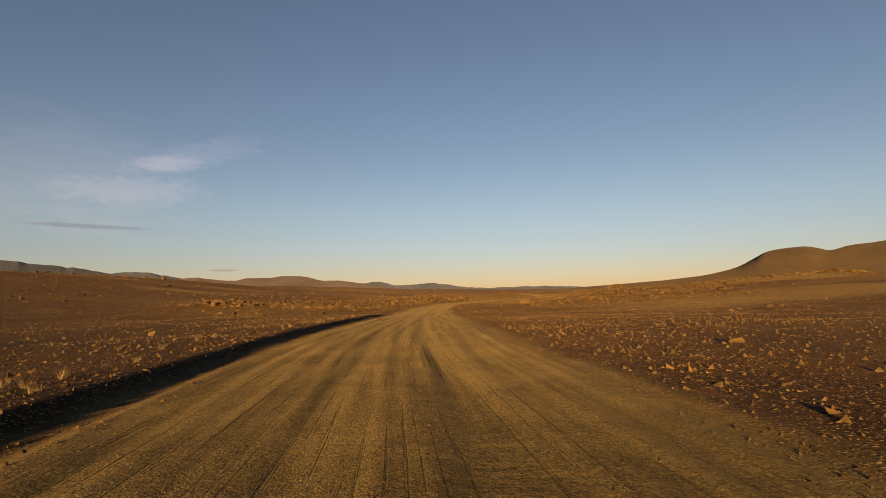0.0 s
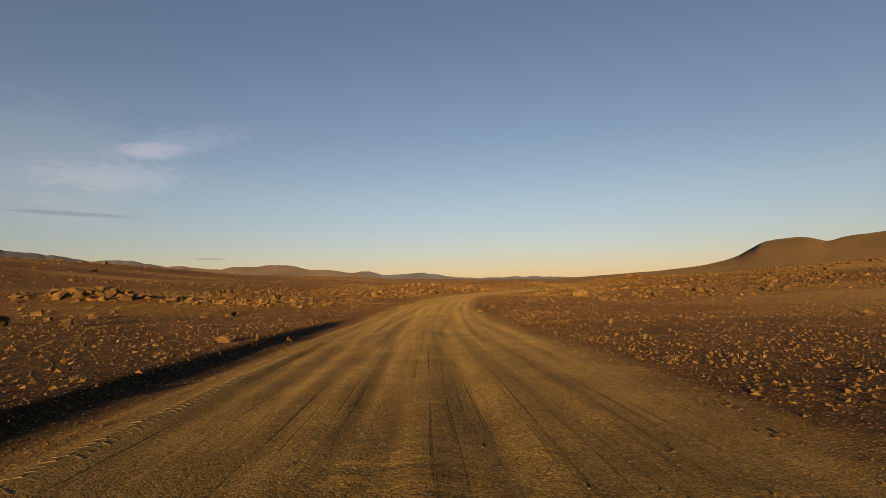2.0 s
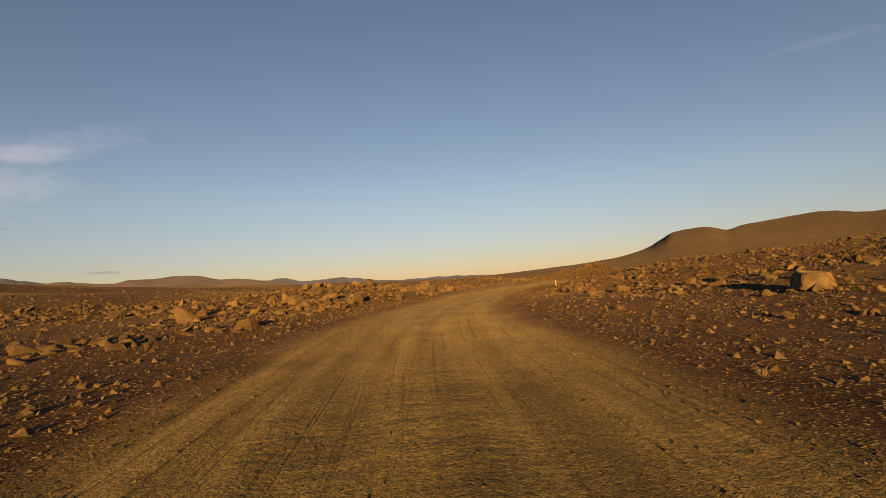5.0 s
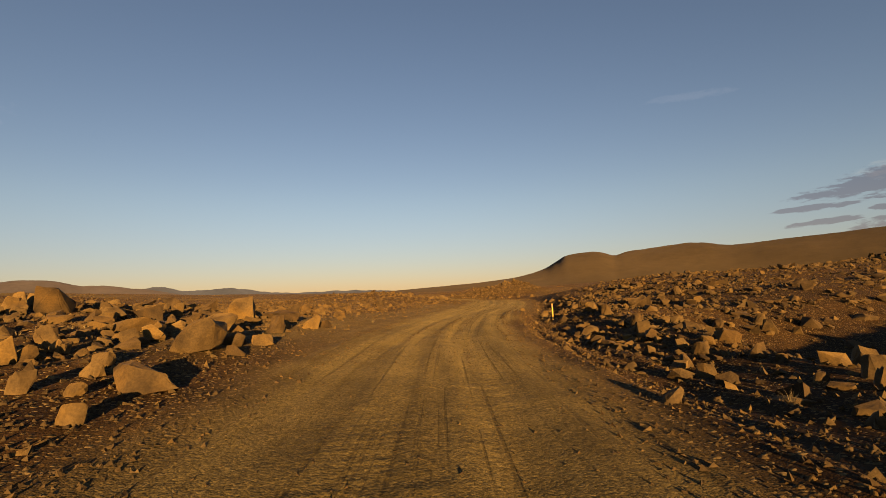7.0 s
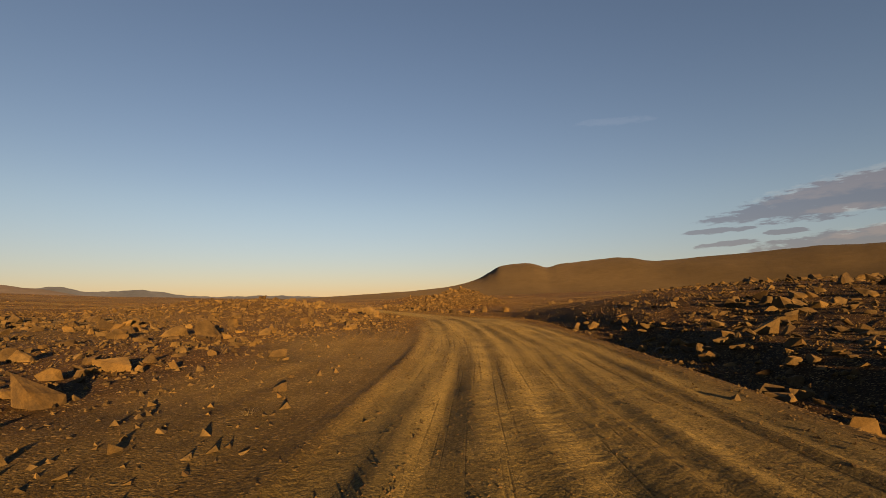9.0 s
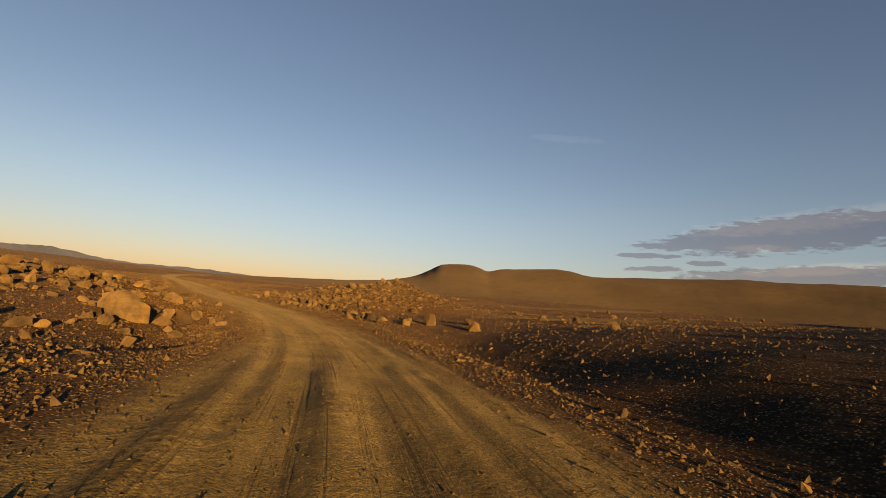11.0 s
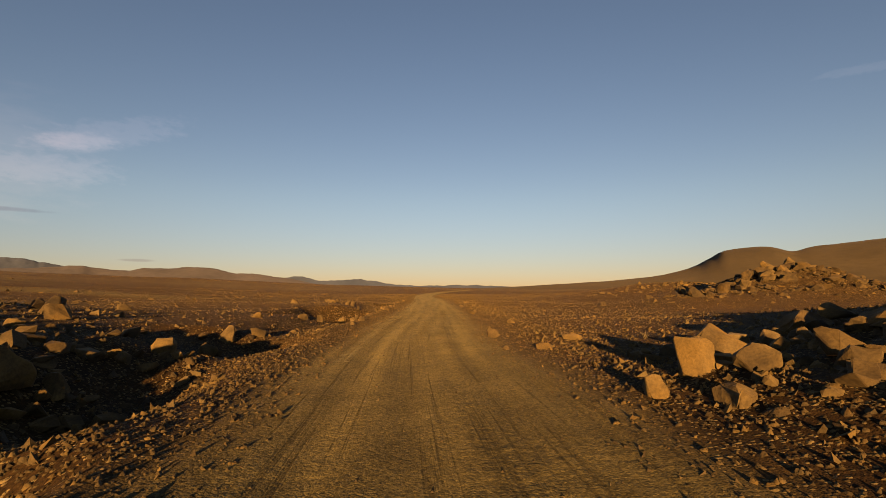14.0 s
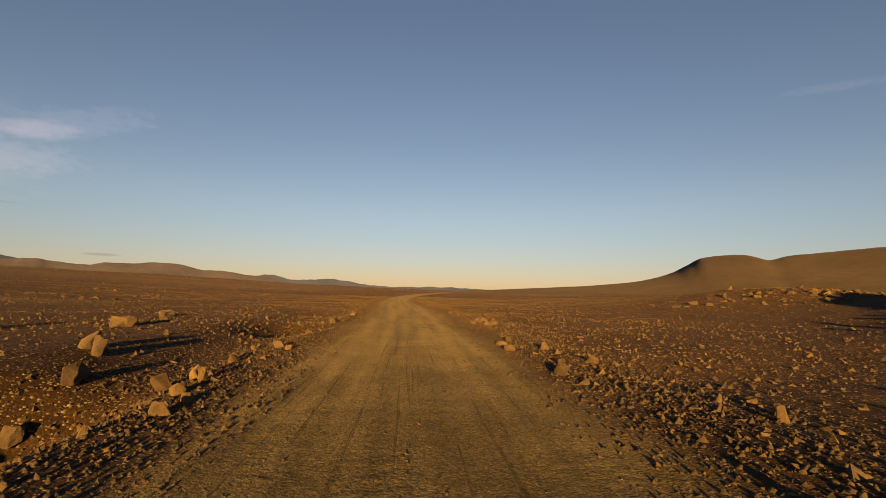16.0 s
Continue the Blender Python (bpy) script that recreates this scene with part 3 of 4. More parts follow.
# ---- blocks of basalt ----
def block_mesh(name, seed, squat, points=5, detail=True, fine=True):
    """An angular broken block, about 1 m across, standing on z = 0: a box with knocked-off corners."""
    rnd = random.Random(seed)
    bm = bmesh.new()
    # corners of a broken lump, squarish but never square, sheared one way
    shear, slab = (rnd.uniform(-0.35, 0.35), rnd.uniform(-0.35, 0.35)), rnd.uniform(0.62, 1.0)
    spots = []
    for _ in range(9 + points):
        d = Vector((rnd.gauss(0, 1), rnd.gauss(0, 1), rnd.gauss(0, 1)))
        d *= rnd.uniform(0.86, 1.0) / (d.x**4 + d.y**4 + d.z**4) ** 0.25
        spots.append(Vector((d.x + shear[0] * d.z, slab * (d.y + shear[1] * d.z), squat * d.z)))
    wide = max(v.x for v in spots) - min(v.x for v in spots)
    for v in spots:
        bm.verts.new(v / wide)
    hull = bmesh.ops.convex_hull(bm, input=bm.verts)
    bmesh.ops.delete(bm, geom=list({g for g in hull["geom_interior"] + hull["geom_unused"] if isinstance(g, bmesh.types.BMVert)}), context="VERTS")
    if detail:
        bmesh.ops.dissolve_limit(bm, angle_limit=radians(12), verts=bm.verts, edges=bm.edges)
        bmesh.ops.bevel(bm, geom=list(bm.edges), offset=0.022, segments=1, affect="EDGES")
        bmesh.ops.triangulate(bm, faces=bm.faces)
        if fine:
            bmesh.ops.subdivide_edges(bm, edges=[e for e in bm.edges if e.calc_length() > 0.15], cuts=1, use_grid_fill=True)
            bmesh.ops.triangulate(bm, faces=bm.faces)
        bm.normal_update()
        for v in bm.verts:
            v.co += v.normal * (0.07 * noise.noise(v.co * 2.6 + Vector((seed, 0, 0))) + 0.035 * noise.noise(v.co * 7))
    else:
        bmesh.ops.triangulate(bm, faces=bm.faces)
    # the lower part lies in the soil, so the foot is broad
    low, high = min(v.co.z for v in bm.verts), max(v.co.z for v in bm.verts)
    low += 0.3 * (high - low)
    for v in bm.verts:
        v.co.z = max(v.co.z - low, 0.0)
    me = bpy.data.meshes.new(name)
    bm.to_mesh(me)
    bm.free()
    me.materials.append(BASALT if detail else RUBBLE)
    return me


BLOCKS = [block_mesh("boulder", 100 + k, (0.6, 0.75, 0.9, 0.7, 1.0, 0.65, 1.1, 0.8, 0.55, 0.85)[k % 10], 5 + k % 6) for k in range(20)]
made = {}


def boulder(x, y, width, height, turn=None, kind=None, lean=None, label=""):
    """One block bedded in the ground: its width and its visible height in metres."""
    k = len(made) if kind is None else kind
    me = BLOCKS[k % len(BLOCKS)]
    rnd = random.Random(len(made) * 7 + 1)
    ob = new("boulder", me)
    tall = max(v.co.z for v in me.vertices)
    sink = 0.14 * height
    ob.scale = (width, width * rnd.uniform(0.75, 1.1), (height + sink) / tall)
    lean = rnd.uniform(-10, 10) if lean is None else lean
    ob.rotation_euler = (radians(lean), radians(rnd.uniform(-9, 9)), radians(rnd.uniform(0, 360) if turn is None else turn))
    ob.location = (x, y, float(land(x, y)) - sink)
    made[ob.name] = ob
    return tagged(ob, label or "angular brown basalt boulder bedded in gravel", "boulder", group="boulders beside the road")


boulder(2.9, 117.0, 1.23, 0.70)
boulder(6.2, 112.0, 1.16, 0.26)
boulder(6.5, 110.3, 0.50, 0.27)
boulder(7.5, 109.7, 1.17, 0.49)
boulder(7.4, 106.8, 0.60, 0.35)
boulder(8.1, 110.5, 0.48, 0.27)
boulder(8.2, 109.3, 0.34, 0.17)
boulder(8.6, 110.9, 0.48, 0.22)
boulder(4.8, 115.2, 0.78, 0.29)
boulder(1.8, 117.3, 0.70, 0.42)
boulder(5.8, 108.9, 0.33, 0.20)
boulder(6.6, 108.0, 0.32, 0.17)
boulder(6.7, 107.3, 0.30, 0.17)
boulder(6.3, 106.5, 0.29, 0.23)
boulder(5.6, 108.0, 0.22, 0.35)
boulder(6.8, 106.4, 0.31, 0.13)
boulder(7.1, 105.4, 0.25, 0.20)
boulder(18.8, 105.9, 0.61, 0.77)
boulder(16.5, 104.4, 0.27, 0.27)
boulder(13.0, 104.5, 0.24, 0.19)
boulder(19.3, 111.8, 0.61, 0.34)
boulder(29.7, 124.1, 0.61, 0.28)
boulder(21.8, 116.6, 0.61, 0.39)
boulder(16.3, 107.0, 0.45, 0.23)
boulder(16.8, 107.9, 0.30, 0.26)
boulder(25.0, 114.3, 0.61, 0.38)
boulder(26.6, 113.4, 0.56, 0.49)
boulder(21.0, 109.6, 0.43, 0.32)
boulder(34.8, 176.1, 0.77, 0.54)
boulder(33.9, 178.5, 0.38, 0.24)
boulder(31.8, 181.6, 0.71, 0.48)
boulder(30.6, 190.5, 0.92, 0.41)
boulder(35.8, 176.5, 0.51, 0.27)
boulder(36.0, 173.7, 0.25, 0.22)
boulder(33.9, 183.0, 0.73, 0.30)
boulder(34.6, 183.5, 0.65, 0.35)
boulder(33.7, 186.0, 0.67, 0.27)
boulder(36.5, 180.7, 0.52, 0.39)
boulder(37.2, 178.0, 0.44, 0.22)
boulder(33.4, 181.6, 0.80, 0.22)
boulder(37.5, 174.0, 0.13, 0.08)
boulder(36.9, 173.1, 0.17, 0.13)
boulder(36.6, 173.4, 0.15, 0.11)
boulder(44.1, 175.5, 0.59, 0.34)
boulder(45.6, 176.3, 0.56, 0.49)
boulder(45.4, 175.5, 0.59, 0.43)
boulder(44.5, 175.1, 0.40, 0.19)
boulder(44.8, 175.9, 0.27, 0.23)
boulder(46.1, 175.0, 0.39, 0.22)
boulder(48.0, 175.0, 0.46, 0.21)
boulder(46.9, 173.4, 0.55, 0.26)
boulder(51.7, 178.7, 0.39, 0.26)
boulder(46.4, 180.3, 0.86, 0.32)
boulder(46.1, 183.4, 0.87, 0.42)
boulder(50.5, 190.0, 1.26, 0.45)
boulder(51.5, 189.7, 0.82, 0.25)
boulder(43.1, 185.7, 0.54, 0.35)
boulder(44.2, 184.8, 0.30, 0.26)
boulder(45.4, 185.9, 0.57, 0.52)
boulder(45.5, 185.4, 0.45, 0.45)
boulder(44.5, 184.7, 0.39, 0.31)
boulder(44.1, 185.9, 0.40, 0.25)
boulder(44.5, 186.4, 0.39, 0.20)
boulder(41.7, 187.0, 0.22, 0.16)
boulder(47.7, 193.7, 0.95, 0.41)
boulder(45.4, 188.2, 0.62, 0.23)
boulder(44.6, 189.2, 0.49, 0.35)
boulder(43.8, 192.8, 0.50, 0.48)
boulder(44.2, 192.2, 0.58, 0.31)
boulder(44.3, 185.7, 0.22, 0.11)
boulder(32.5, 191.2, 0.81, 0.44)
boulder(36.0, 185.6, 0.40, 0.32)
boulder(35.1, 186.8, 0.36, 0.35)
boulder(35.8, 186.3, 0.44, 0.31)
boulder(34.6, 193.3, 0.74, 0.51)
boulder(34.9, 194.0, 0.54, 0.27)
boulder(37.3, 187.4, 0.20, 0.19)
boulder(34.8, 197.3, 0.64, 0.30)
boulder(34.0, 188.4, 0.87, 0.23)
boulder(34.7, 201.5, 0.56, 0.44)
boulder(35.4, 202.3, 0.47, 0.28)
boulder(37.0, 200.0, 0.23, 0.15)
boulder(35.9, 210.9, 0.35, 0.35)
boulder(35.2, 210.2, 0.63, 0.27)
boulder(33.9, 207.2, 0.52, 0.22)
boulder(34.1, 201.1, 0.32, 0.20)
boulder(27.5, 209.5, 0.59, 0.31)
boulder(36.1, 199.2, 0.17, 0.10)
boulder(42.6, 201.1, 0.37, 0.25)
boulder(42.7, 202.2, 0.26, 0.24)
boulder(44.5, 199.5, 0.47, 0.17)
boulder(43.2, 197.8, 0.41, 0.16)
boulder(42.3, 197.9, 0.18, 0.09)
boulder(38.7, 221.9, 0.25, 0.22)
boulder(39.0, 220.5, 0.18, 0.13)
boulder(39.1, 226.3, 0.34, 0.16)
boulder(38.6, 224.1, 0.23, 0.18)
boulder(44.9, 225.9, 0.32, 0.15)
boulder(36.2, 223.8, 0.45, 0.36)
boulder(35.8, 224.2, 0.39, 0.35)
boulder(44.8, 222.3, 0.25, 0.20)
boulder(34.2, 232.0, 0.43, 0.35)
boulder(46.3, 219.0, 0.18, 0.21)
boulder(19.1, 147.5, 1.21, 0.66)
boulder(17.8, 149.6, 0.99, 0.42)
boulder(15.8, 149.0, 0.87, 0.39)
boulder(32.0, 135.6, 0.37, 0.30)
boulder(30.7, 132.4, 0.37, 0.19)
boulder(28.9, 131.3, 0.26, 0.13)
boulder(27.1, 131.2, 0.26, 0.17)
boulder(40.4, 135.5, 0.47, 0.30)
boulder(47.0, 138.0, 0.67, 0.58)
boulder(25.5, 130.6, 0.16, 0.09)
boulder(25.9, 129.2, 0.14, 0.14)
boulder(22.5, 118.7, 0.48, 0.46)
boulder(33.8, 124.7, 0.61, 0.54)
boulder(12.0, 124.6, 0.59, 0.28)
boulder(11.4, 128.1, 0.56, 0.37)
boulder(20.5, 120.1, 0.21, 0.15)
boulder(21.1, 120.2, 0.28, 0.17)
boulder(-8.5, 77.8, 0.66, 0.47)
boulder(-9.6, 79.7, 0.78, 0.38)
boulder(-7.4, 78.1, 0.64, 0.51)
boulder(-5.9, 79.2, 0.64, 0.20)
boulder(7.3, 69.6, 0.34, 0.21)
boulder(7.1, 67.3, 0.18, 0.16)
boulder(6.3, 67.7, 0.20, 0.11)
boulder(23.0, 92.9, 0.61, 0.34)
boulder(24.9, 85.8, 0.61, 0.30)
boulder(8.5, 73.4, 0.48, 0.21)
boulder(-1.4, 49.2, 0.36, 0.19)
boulder(-0.9, 50.6, 0.17, 0.13)
boulder(-0.3, 51.8, 0.24, 0.16)
boulder(-4.7, 25.2, 0.50, 0.20)
boulder(17.4, 19.1, 0.44, 0.15)

boulder(5.5, 109.5, 0.43, 0.35)
boulder(8.0, 111.1, 0.47, 0.15)
boulder(4.3, 116.9, 0.97, 0.24)
boulder(5.3, 108.6, 0.28, 0.23)
boulder(20.2, 113.1, 0.54, 0.43)
boulder(22.0, 117.1, 0.54, 0.36)
boulder(30.5, 124.7, 1.42, 0.60)
boulder(17.6, 108.3, 0.45, 0.28)
boulder(17.0, 104.7, 0.41, 0.33)
boulder(27.1, 114.2, 0.57, 0.42)
boulder(18.3, 108.7, 0.47, 0.18)
boulder(17.5, 106.4, 0.24, 0.12)
boulder(16.6, 105.2, 0.18, 0.14)
boulder(32.4, 166.7, 1.31, 0.80)
boulder(30.7, 178.2, 1.14, 0.64)
boulder(32.3, 170.9, 0.98, 0.37)
boulder(33.5, 167.7, 0.78, 0.29)
boulder(33.9, 166.3, 0.48, 0.21)
boulder(33.9, 169.5, 0.44, 0.36)
boulder(59.4, 174.4, 0.78, 0.43)
boulder(51.6, 162.5, 0.58, 0.37)
boulder(35.1, 172.4, 0.53, 0.34)
boulder(35.2, 171.2, 0.35, 0.28)
boulder(35.5, 169.4, 0.38, 0.24)
boulder(35.6, 168.3, 0.48, 0.18)
boulder(34.5, 169.6, 0.60, 0.44)
boulder(35.0, 170.5, 0.43, 0.35)
boulder(34.0, 173.5, 0.73, 0.38)
boulder(47.9, 172.5, 0.93, 0.67)
boulder(48.5, 169.2, 0.67, 0.50)
boulder(50.6, 172.1, 0.93, 0.39)
boulder(45.1, 173.4, 0.69, 0.26)
boulder(46.2, 172.5, 0.51, 0.26)
boulder(42.9, 192.3, 0.33, 0.26)
boulder(44.7, 193.9, 0.99, 0.57)
boulder(43.3, 191.5, 0.46, 0.23)
boulder(48.0, 195.6, 1.06, 0.39)
boulder(50.4, 197.4, 0.84, 0.41)
boulder(45.1, 191.8, 0.47, 0.31)
boulder(30.9, 228.6, 0.60, 0.36)
boulder(37.9, 219.1, 0.55, 0.35)
boulder(37.6, 216.8, 0.46, 0.24)
boulder(36.2, 217.2, 0.54, 0.72)
boulder(78.5, 231.0, 1.6, 0.8)
boulder(75.0, 229.5, 1.5, 0.9)
boulder(72.6, 229.6, 1.4, 0.9)
boulder(70.0, 226.5, 1.3, 0.8)
boulder(66.5, 224.5, 1.2, 0.8)
boulder(63.4, 223.0, 1.4, 0.8)
boulder(55.6, 222.9, 0.48, 0.36)
boulder(44.1, 214.9, 0.44, 0.16)
boulder(36.8, 222.1, 0.59, 0.29)
boulder(33.9, 229.7, 0.77, 0.29)
boulder(32.6, 236.0, 0.73, 0.27)
boulder(38.5, 222.3, 0.28, 0.23)
boulder(38.7, 221.0, 0.20, 0.16)
boulder(38.4, 224.7, 0.25, 0.19)
boulder(38.8, 227.5, 0.26, 0.16)
boulder(38.4, 226.5, 0.23, 0.12)
boulder(36.8, 220.8, 0.26, 0.21)
boulder(46.2, 220.0, 0.18, 0.14)
boulder(46.6, 219.4, 0.20, 0.16)
boulder(45.0, 227.1, 0.38, 0.12)
boulder(9.1, 115.6, 0.64, 0.39)
boulder(9.9, 116.0, 0.64, 0.43)
boulder(9.2, 118.2, 1.23, 0.39)
boulder(7.4, 119.9, 0.57, 0.30)
boulder(8.9, 114.2, 0.58, 0.47)
boulder(-17.9, 59.0, 0.9, 0.55)
boulder(-14.6, 59.5, 0.58, 0.4)
boulder(-17.6, 65.2, 0.62, 0.42)
boulder(26.7, 129.6, 0.53, 0.27)
boulder(25.5, 127.7, 0.45, 0.28)
boulder(22.6, 125.2, 0.26, 0.20)
boulder(24.7, 126.3, 0.19, 0.14)
boulder(26.7, 127.1, 0.56, 0.23)
boulder(26.6, 126.5, 0.27, 0.17)
boulder(23.9, 124.5, 0.24, 0.15)
boulder(27.8, 128.6, 0.33, 0.26)
boulder(14.7, 141.4, 0.58, 0.29)
boulder(13.6, 128.6, 0.30, 0.18)
boulder(13.9, 130.4, 0.45, 0.20)
boulder(19.3, 88.7, 2.07, 0.76)
boulder(19.6, 81.3, 1.33, 0.45)


def scatter_boulders(count, seed, ys, us, least, more, power, clear=5.2):
    """The larger loose blocks nearest the road."""
    rnd = np.random.RandomState(seed)
    spots, tries = [(o.location.x, o.location.y, o.scale.x) for o in made.values()], 0
    start = len(spots)
    while len(spots) < start + count and tries < 40000:
        tries += 1
        y, u = rnd.uniform(*ys), rnd.uniform(*us)
        x = float(road_x(y)) + u
        dense = float(rocky(x, y))
        if dense < 0.2 or abs(u) < clear or rnd.rand() > dense:
            continue
        size = (least + more * rnd.rand() ** power) * (0.65 if u > 0 and y < 118 else 1.0)
        if any((x - a) ** 2 + (y - b) ** 2 < (0.5 * (size + s)) ** 2 for a, b, s in spots):
            continue
        spots.append((x, y, size))
    for x, y, size in spots[start:]:
        boulder(x, y, size, size * rnd.uniform(0.4, 0.8))


scatter_boulders(10, 35, (121, 150), (-24, -9), 0.35, 0.5, 1.6)
scatter_boulders(14, 31, (162, 180), (-12, -4), 0.4, 0.5, 1.4, 4.1)
scatter_boulders(12, 29, (180, 206), (-14, -5), 0.4, 0.5, 1.6)
scatter_boulders(28, 27, (92, 121), (-19, -5), 0.45, 0.6, 1.4)
scatter_boulders(10, 7, (66, 242), (-17, 17), 0.28, 0.6, 2.2)


rocks = []


def rock(x, y, width, rnd):
    """One knee-high loose block."""
    me = BLOCKS[rnd.randrange(len(BLOCKS))]
    ob = new("rock", me)
    tall = max(v.co.z for v in me.vertices)
    high = width * rnd.uniform(0.45, 0.9)
    ob.scale = (width, width * rnd.uniform(0.7, 1.1), high / tall)
    ob.rotation_euler = (radians(rnd.uniform(-16, 16)), radians(rnd.uniform(-16, 16)), radians(rnd.uniform(0, 360)))
    ob.location = (x, y, float(land(x, y)) - 0.18 * high)
    rocks.append(ob)
    return tagged(ob, "small angular brown basalt rock lying in rubble", "rock", group="rocks among the boulders")


def scatter_rocks(count, seed, ys, us, least=0.18, most=0.42):
    rnd = random.Random(seed)
    spots, tries = [(o.location.x, o.location.y, o.scale.x) for o in (*made.values(), *rocks)], 0
    start = len(spots)
    while len(spots) < start + count and tries < 60000:
        tries += 1
        y, u = rnd.uniform(*ys), rnd.uniform(*us)
        x = float(road_x(y)) + u
        if rnd.random() > float(rocky(x, y)):
            continue
        size = rnd.uniform(least, most)
        if any((x - a) ** 2 + (y - b) ** 2 < (0.45 * (size + s)) ** 2 for a, b, s in spots):
            continue
        spots.append((x, y, size))
        rock(x, y, size, rnd)


def roadside_rocks():
    """Rocks graded to the edges of the last straight."""
    rnd = random.Random(23)
    for _ in range(46):
        y, left = rnd.uniform(204, 246), rnd.random() < 0.65
        off = float(np.interp(y, HALF_Y, HALF_W)) + rnd.uniform(0.5, 1.6)
        rock(float(road_x(y)) + (-off if left else off), y, rnd.uniform(0.16, 0.36), rnd)


roadside_rocks()
scatter_rocks(75, 41, (178, 196), (3.4, 15), 0.25, 0.55)
scatter_rocks(50, 43, (164, 182), (-12, -3.2), 0.22, 0.5)
scatter_rocks(30, 47, (92, 116), (-15, -4), 0.22, 0.45)
scatter_rocks(40, 53, (96, 118), (5, 17), 0.16, 0.34)
scatter_rocks(60, 17, (84, 225), (-12, 12))


def strew(name, label, category, count, where, sizes, seed, templates, material, steep=1.0):
    """Thousands of small stones in one mesh, lying on the land."""
    rnd = np.random.RandomState(seed)
    xs, ys = where(rnd, count)
    zs = land(xs, ys)
    s = sizes(rnd, len(xs))
    verts, faces, base = [], [], 0
    pick = rnd.randint(0, len(templates), len(xs))
    turn, tilt = rnd.uniform(0, 2 * np.pi, len(xs)), rnd.normal(0, 0.16 * steep, (len(xs), 2))
    flat = rnd.uniform(0.6, 1.1, len(xs)) * steep
    for k, (tv, tf) in enumerate(templates):
        i = np.nonzero(pick == k)[0]
        if not len(i):
            continue
        c, sn = np.cos(turn[i])[:, None], np.sin(turn[i])[:, None]
        px, py, pz = tv[None, :, 0] * s[i, None], tv[None, :, 1] * s[i, None], tv[None, :, 2] * s[i, None] * flat[i, None]
        pz = pz + tilt[i, :1] * px + tilt[i, 1:] * py
        qx, qy = c * px - sn * py + xs[i, None], sn * px + c * py + ys[i, None]
        qz = pz + (zs[i] - 0.16 * s[i])[:, None]
        verts.append(np.stack([qx, qy, qz], -1).reshape(-1, 3))
        faces.append((tf[None] + (np.arange(len(i)) * len(tv))[:, None, None]).reshape(-1, 3) + base)
        base += len(i) * len(tv)
    ob = mesh_object(name, np.concatenate(verts), np.concatenate(faces), material, None, templates is GRIT)
    return tagged(ob, label, category, kind="stuff")


def mesh_arrays(me):
    return np.array([tuple(v.co) for v in me.vertices]), np.array([tuple(p.vertices) for p in me.polygons])


def template(seed, points, squat, detail=False):
    me = block_mesh("pebble", seed, squat, points, detail, False)
    arrays = mesh_arrays(me)
    bpy.data.meshes.remove(me)
    return arrays


def chip(seed):
    """A broken gravel stone with steep sides: four corners below, a crooked ridge on top."""
    rnd = np.random.RandomState(seed)
    v = np.array([(-0.45, -0.36, 0), (0.45, -0.38, 0), (0.42, 0.40, 0), (-0.44, 0.36, 0), (-0.34, -0.04, 0.52), (0.34, 0.06, 0.48)]) + rnd.uniform(-0.15, 0.15, (6, 3))
    return v, np.array([(0, 1, 5), (0, 5, 4), (1, 2, 5), (2, 3, 4), (2, 4, 5), (3, 0, 4)])


def crumb(seed):
    """A small splinter: three corners below, one above, leaning over one edge."""
    rnd = np.random.RandomState(seed)
    a = rnd.uniform(0, 6.283)
    v = np.array([(-0.5, -0.3, 0), (0.5, -0.3, 0), (0.0, 0.55, 0), (0.36 * math.cos(a), 0.36 * math.sin(a), 0.46)]) + rnd.uniform(-0.17, 0.17, (4, 3))
    return v, np.array([(0, 1, 3), (1, 2, 3), (2, 0, 3)])


LUMPS = [template(240 + k, 3 + k % 4, 0.6 + 0.09 * (k % 5), True) for k in range(14)]
BITS = [template(220 + k, k % 2, 0.55 + 0.08 * (k % 6)) for k in range(12)]
STONES = [template(200 + k, 2 + k % 3, 0.55 + 0.08 * (k % 6)) for k in range(10)]
GRIT = [chip(300 + k) for k in range(16)]
CRUMBS = [crumb(330 + k) for k in range(12)]


def in_fields(rnd, count):
    """Places in the boulder fields, thicker where blocks lie."""
    y = rnd.uniform(60, 250, count * 9)
    u = rnd.uniform(-1, 1, count * 9)
    u = np.sign(u) * (2.6 + 48 * np.abs(u) ** 2.0)
    x = road_x(y) + u
    keep = rnd.rand(len(x)) < rocky(x, y) ** 1.35
    return x[keep][:count], y[keep][:count]


def pile(x, y, wide, deep):
    """Places in one low pile of blocks."""
    return lambda rnd, count: (rnd.normal(x, wide, count), rnd.normal(y, deep, count))


def on_ledges(rnd, count):
    """Two rocky ledges far out on the rising plain."""
    first = rnd.rand(count) < 0.6
    x = np.where(first, rnd.normal(-150, 32, count), rnd.normal(-195, 70, count))
    y = np.where(first, rnd.normal(190, 40, count), rnd.normal(742, 9, count))
    return x, y


def in_far_fields(rnd, count):
    """Places in the boulder fields away from the road."""
    y = rnd.uniform(62, 262, count * 9)
    u = rnd.uniform(-1, 1, count * 9)
    u = np.sign(u) * (13 + 75 * np.abs(u) ** 1.3)
    x = road_x(y) + u
    keep = rnd.rand(len(x)) < rocky(x, y)
    return x[keep][:count], y[keep][:count]


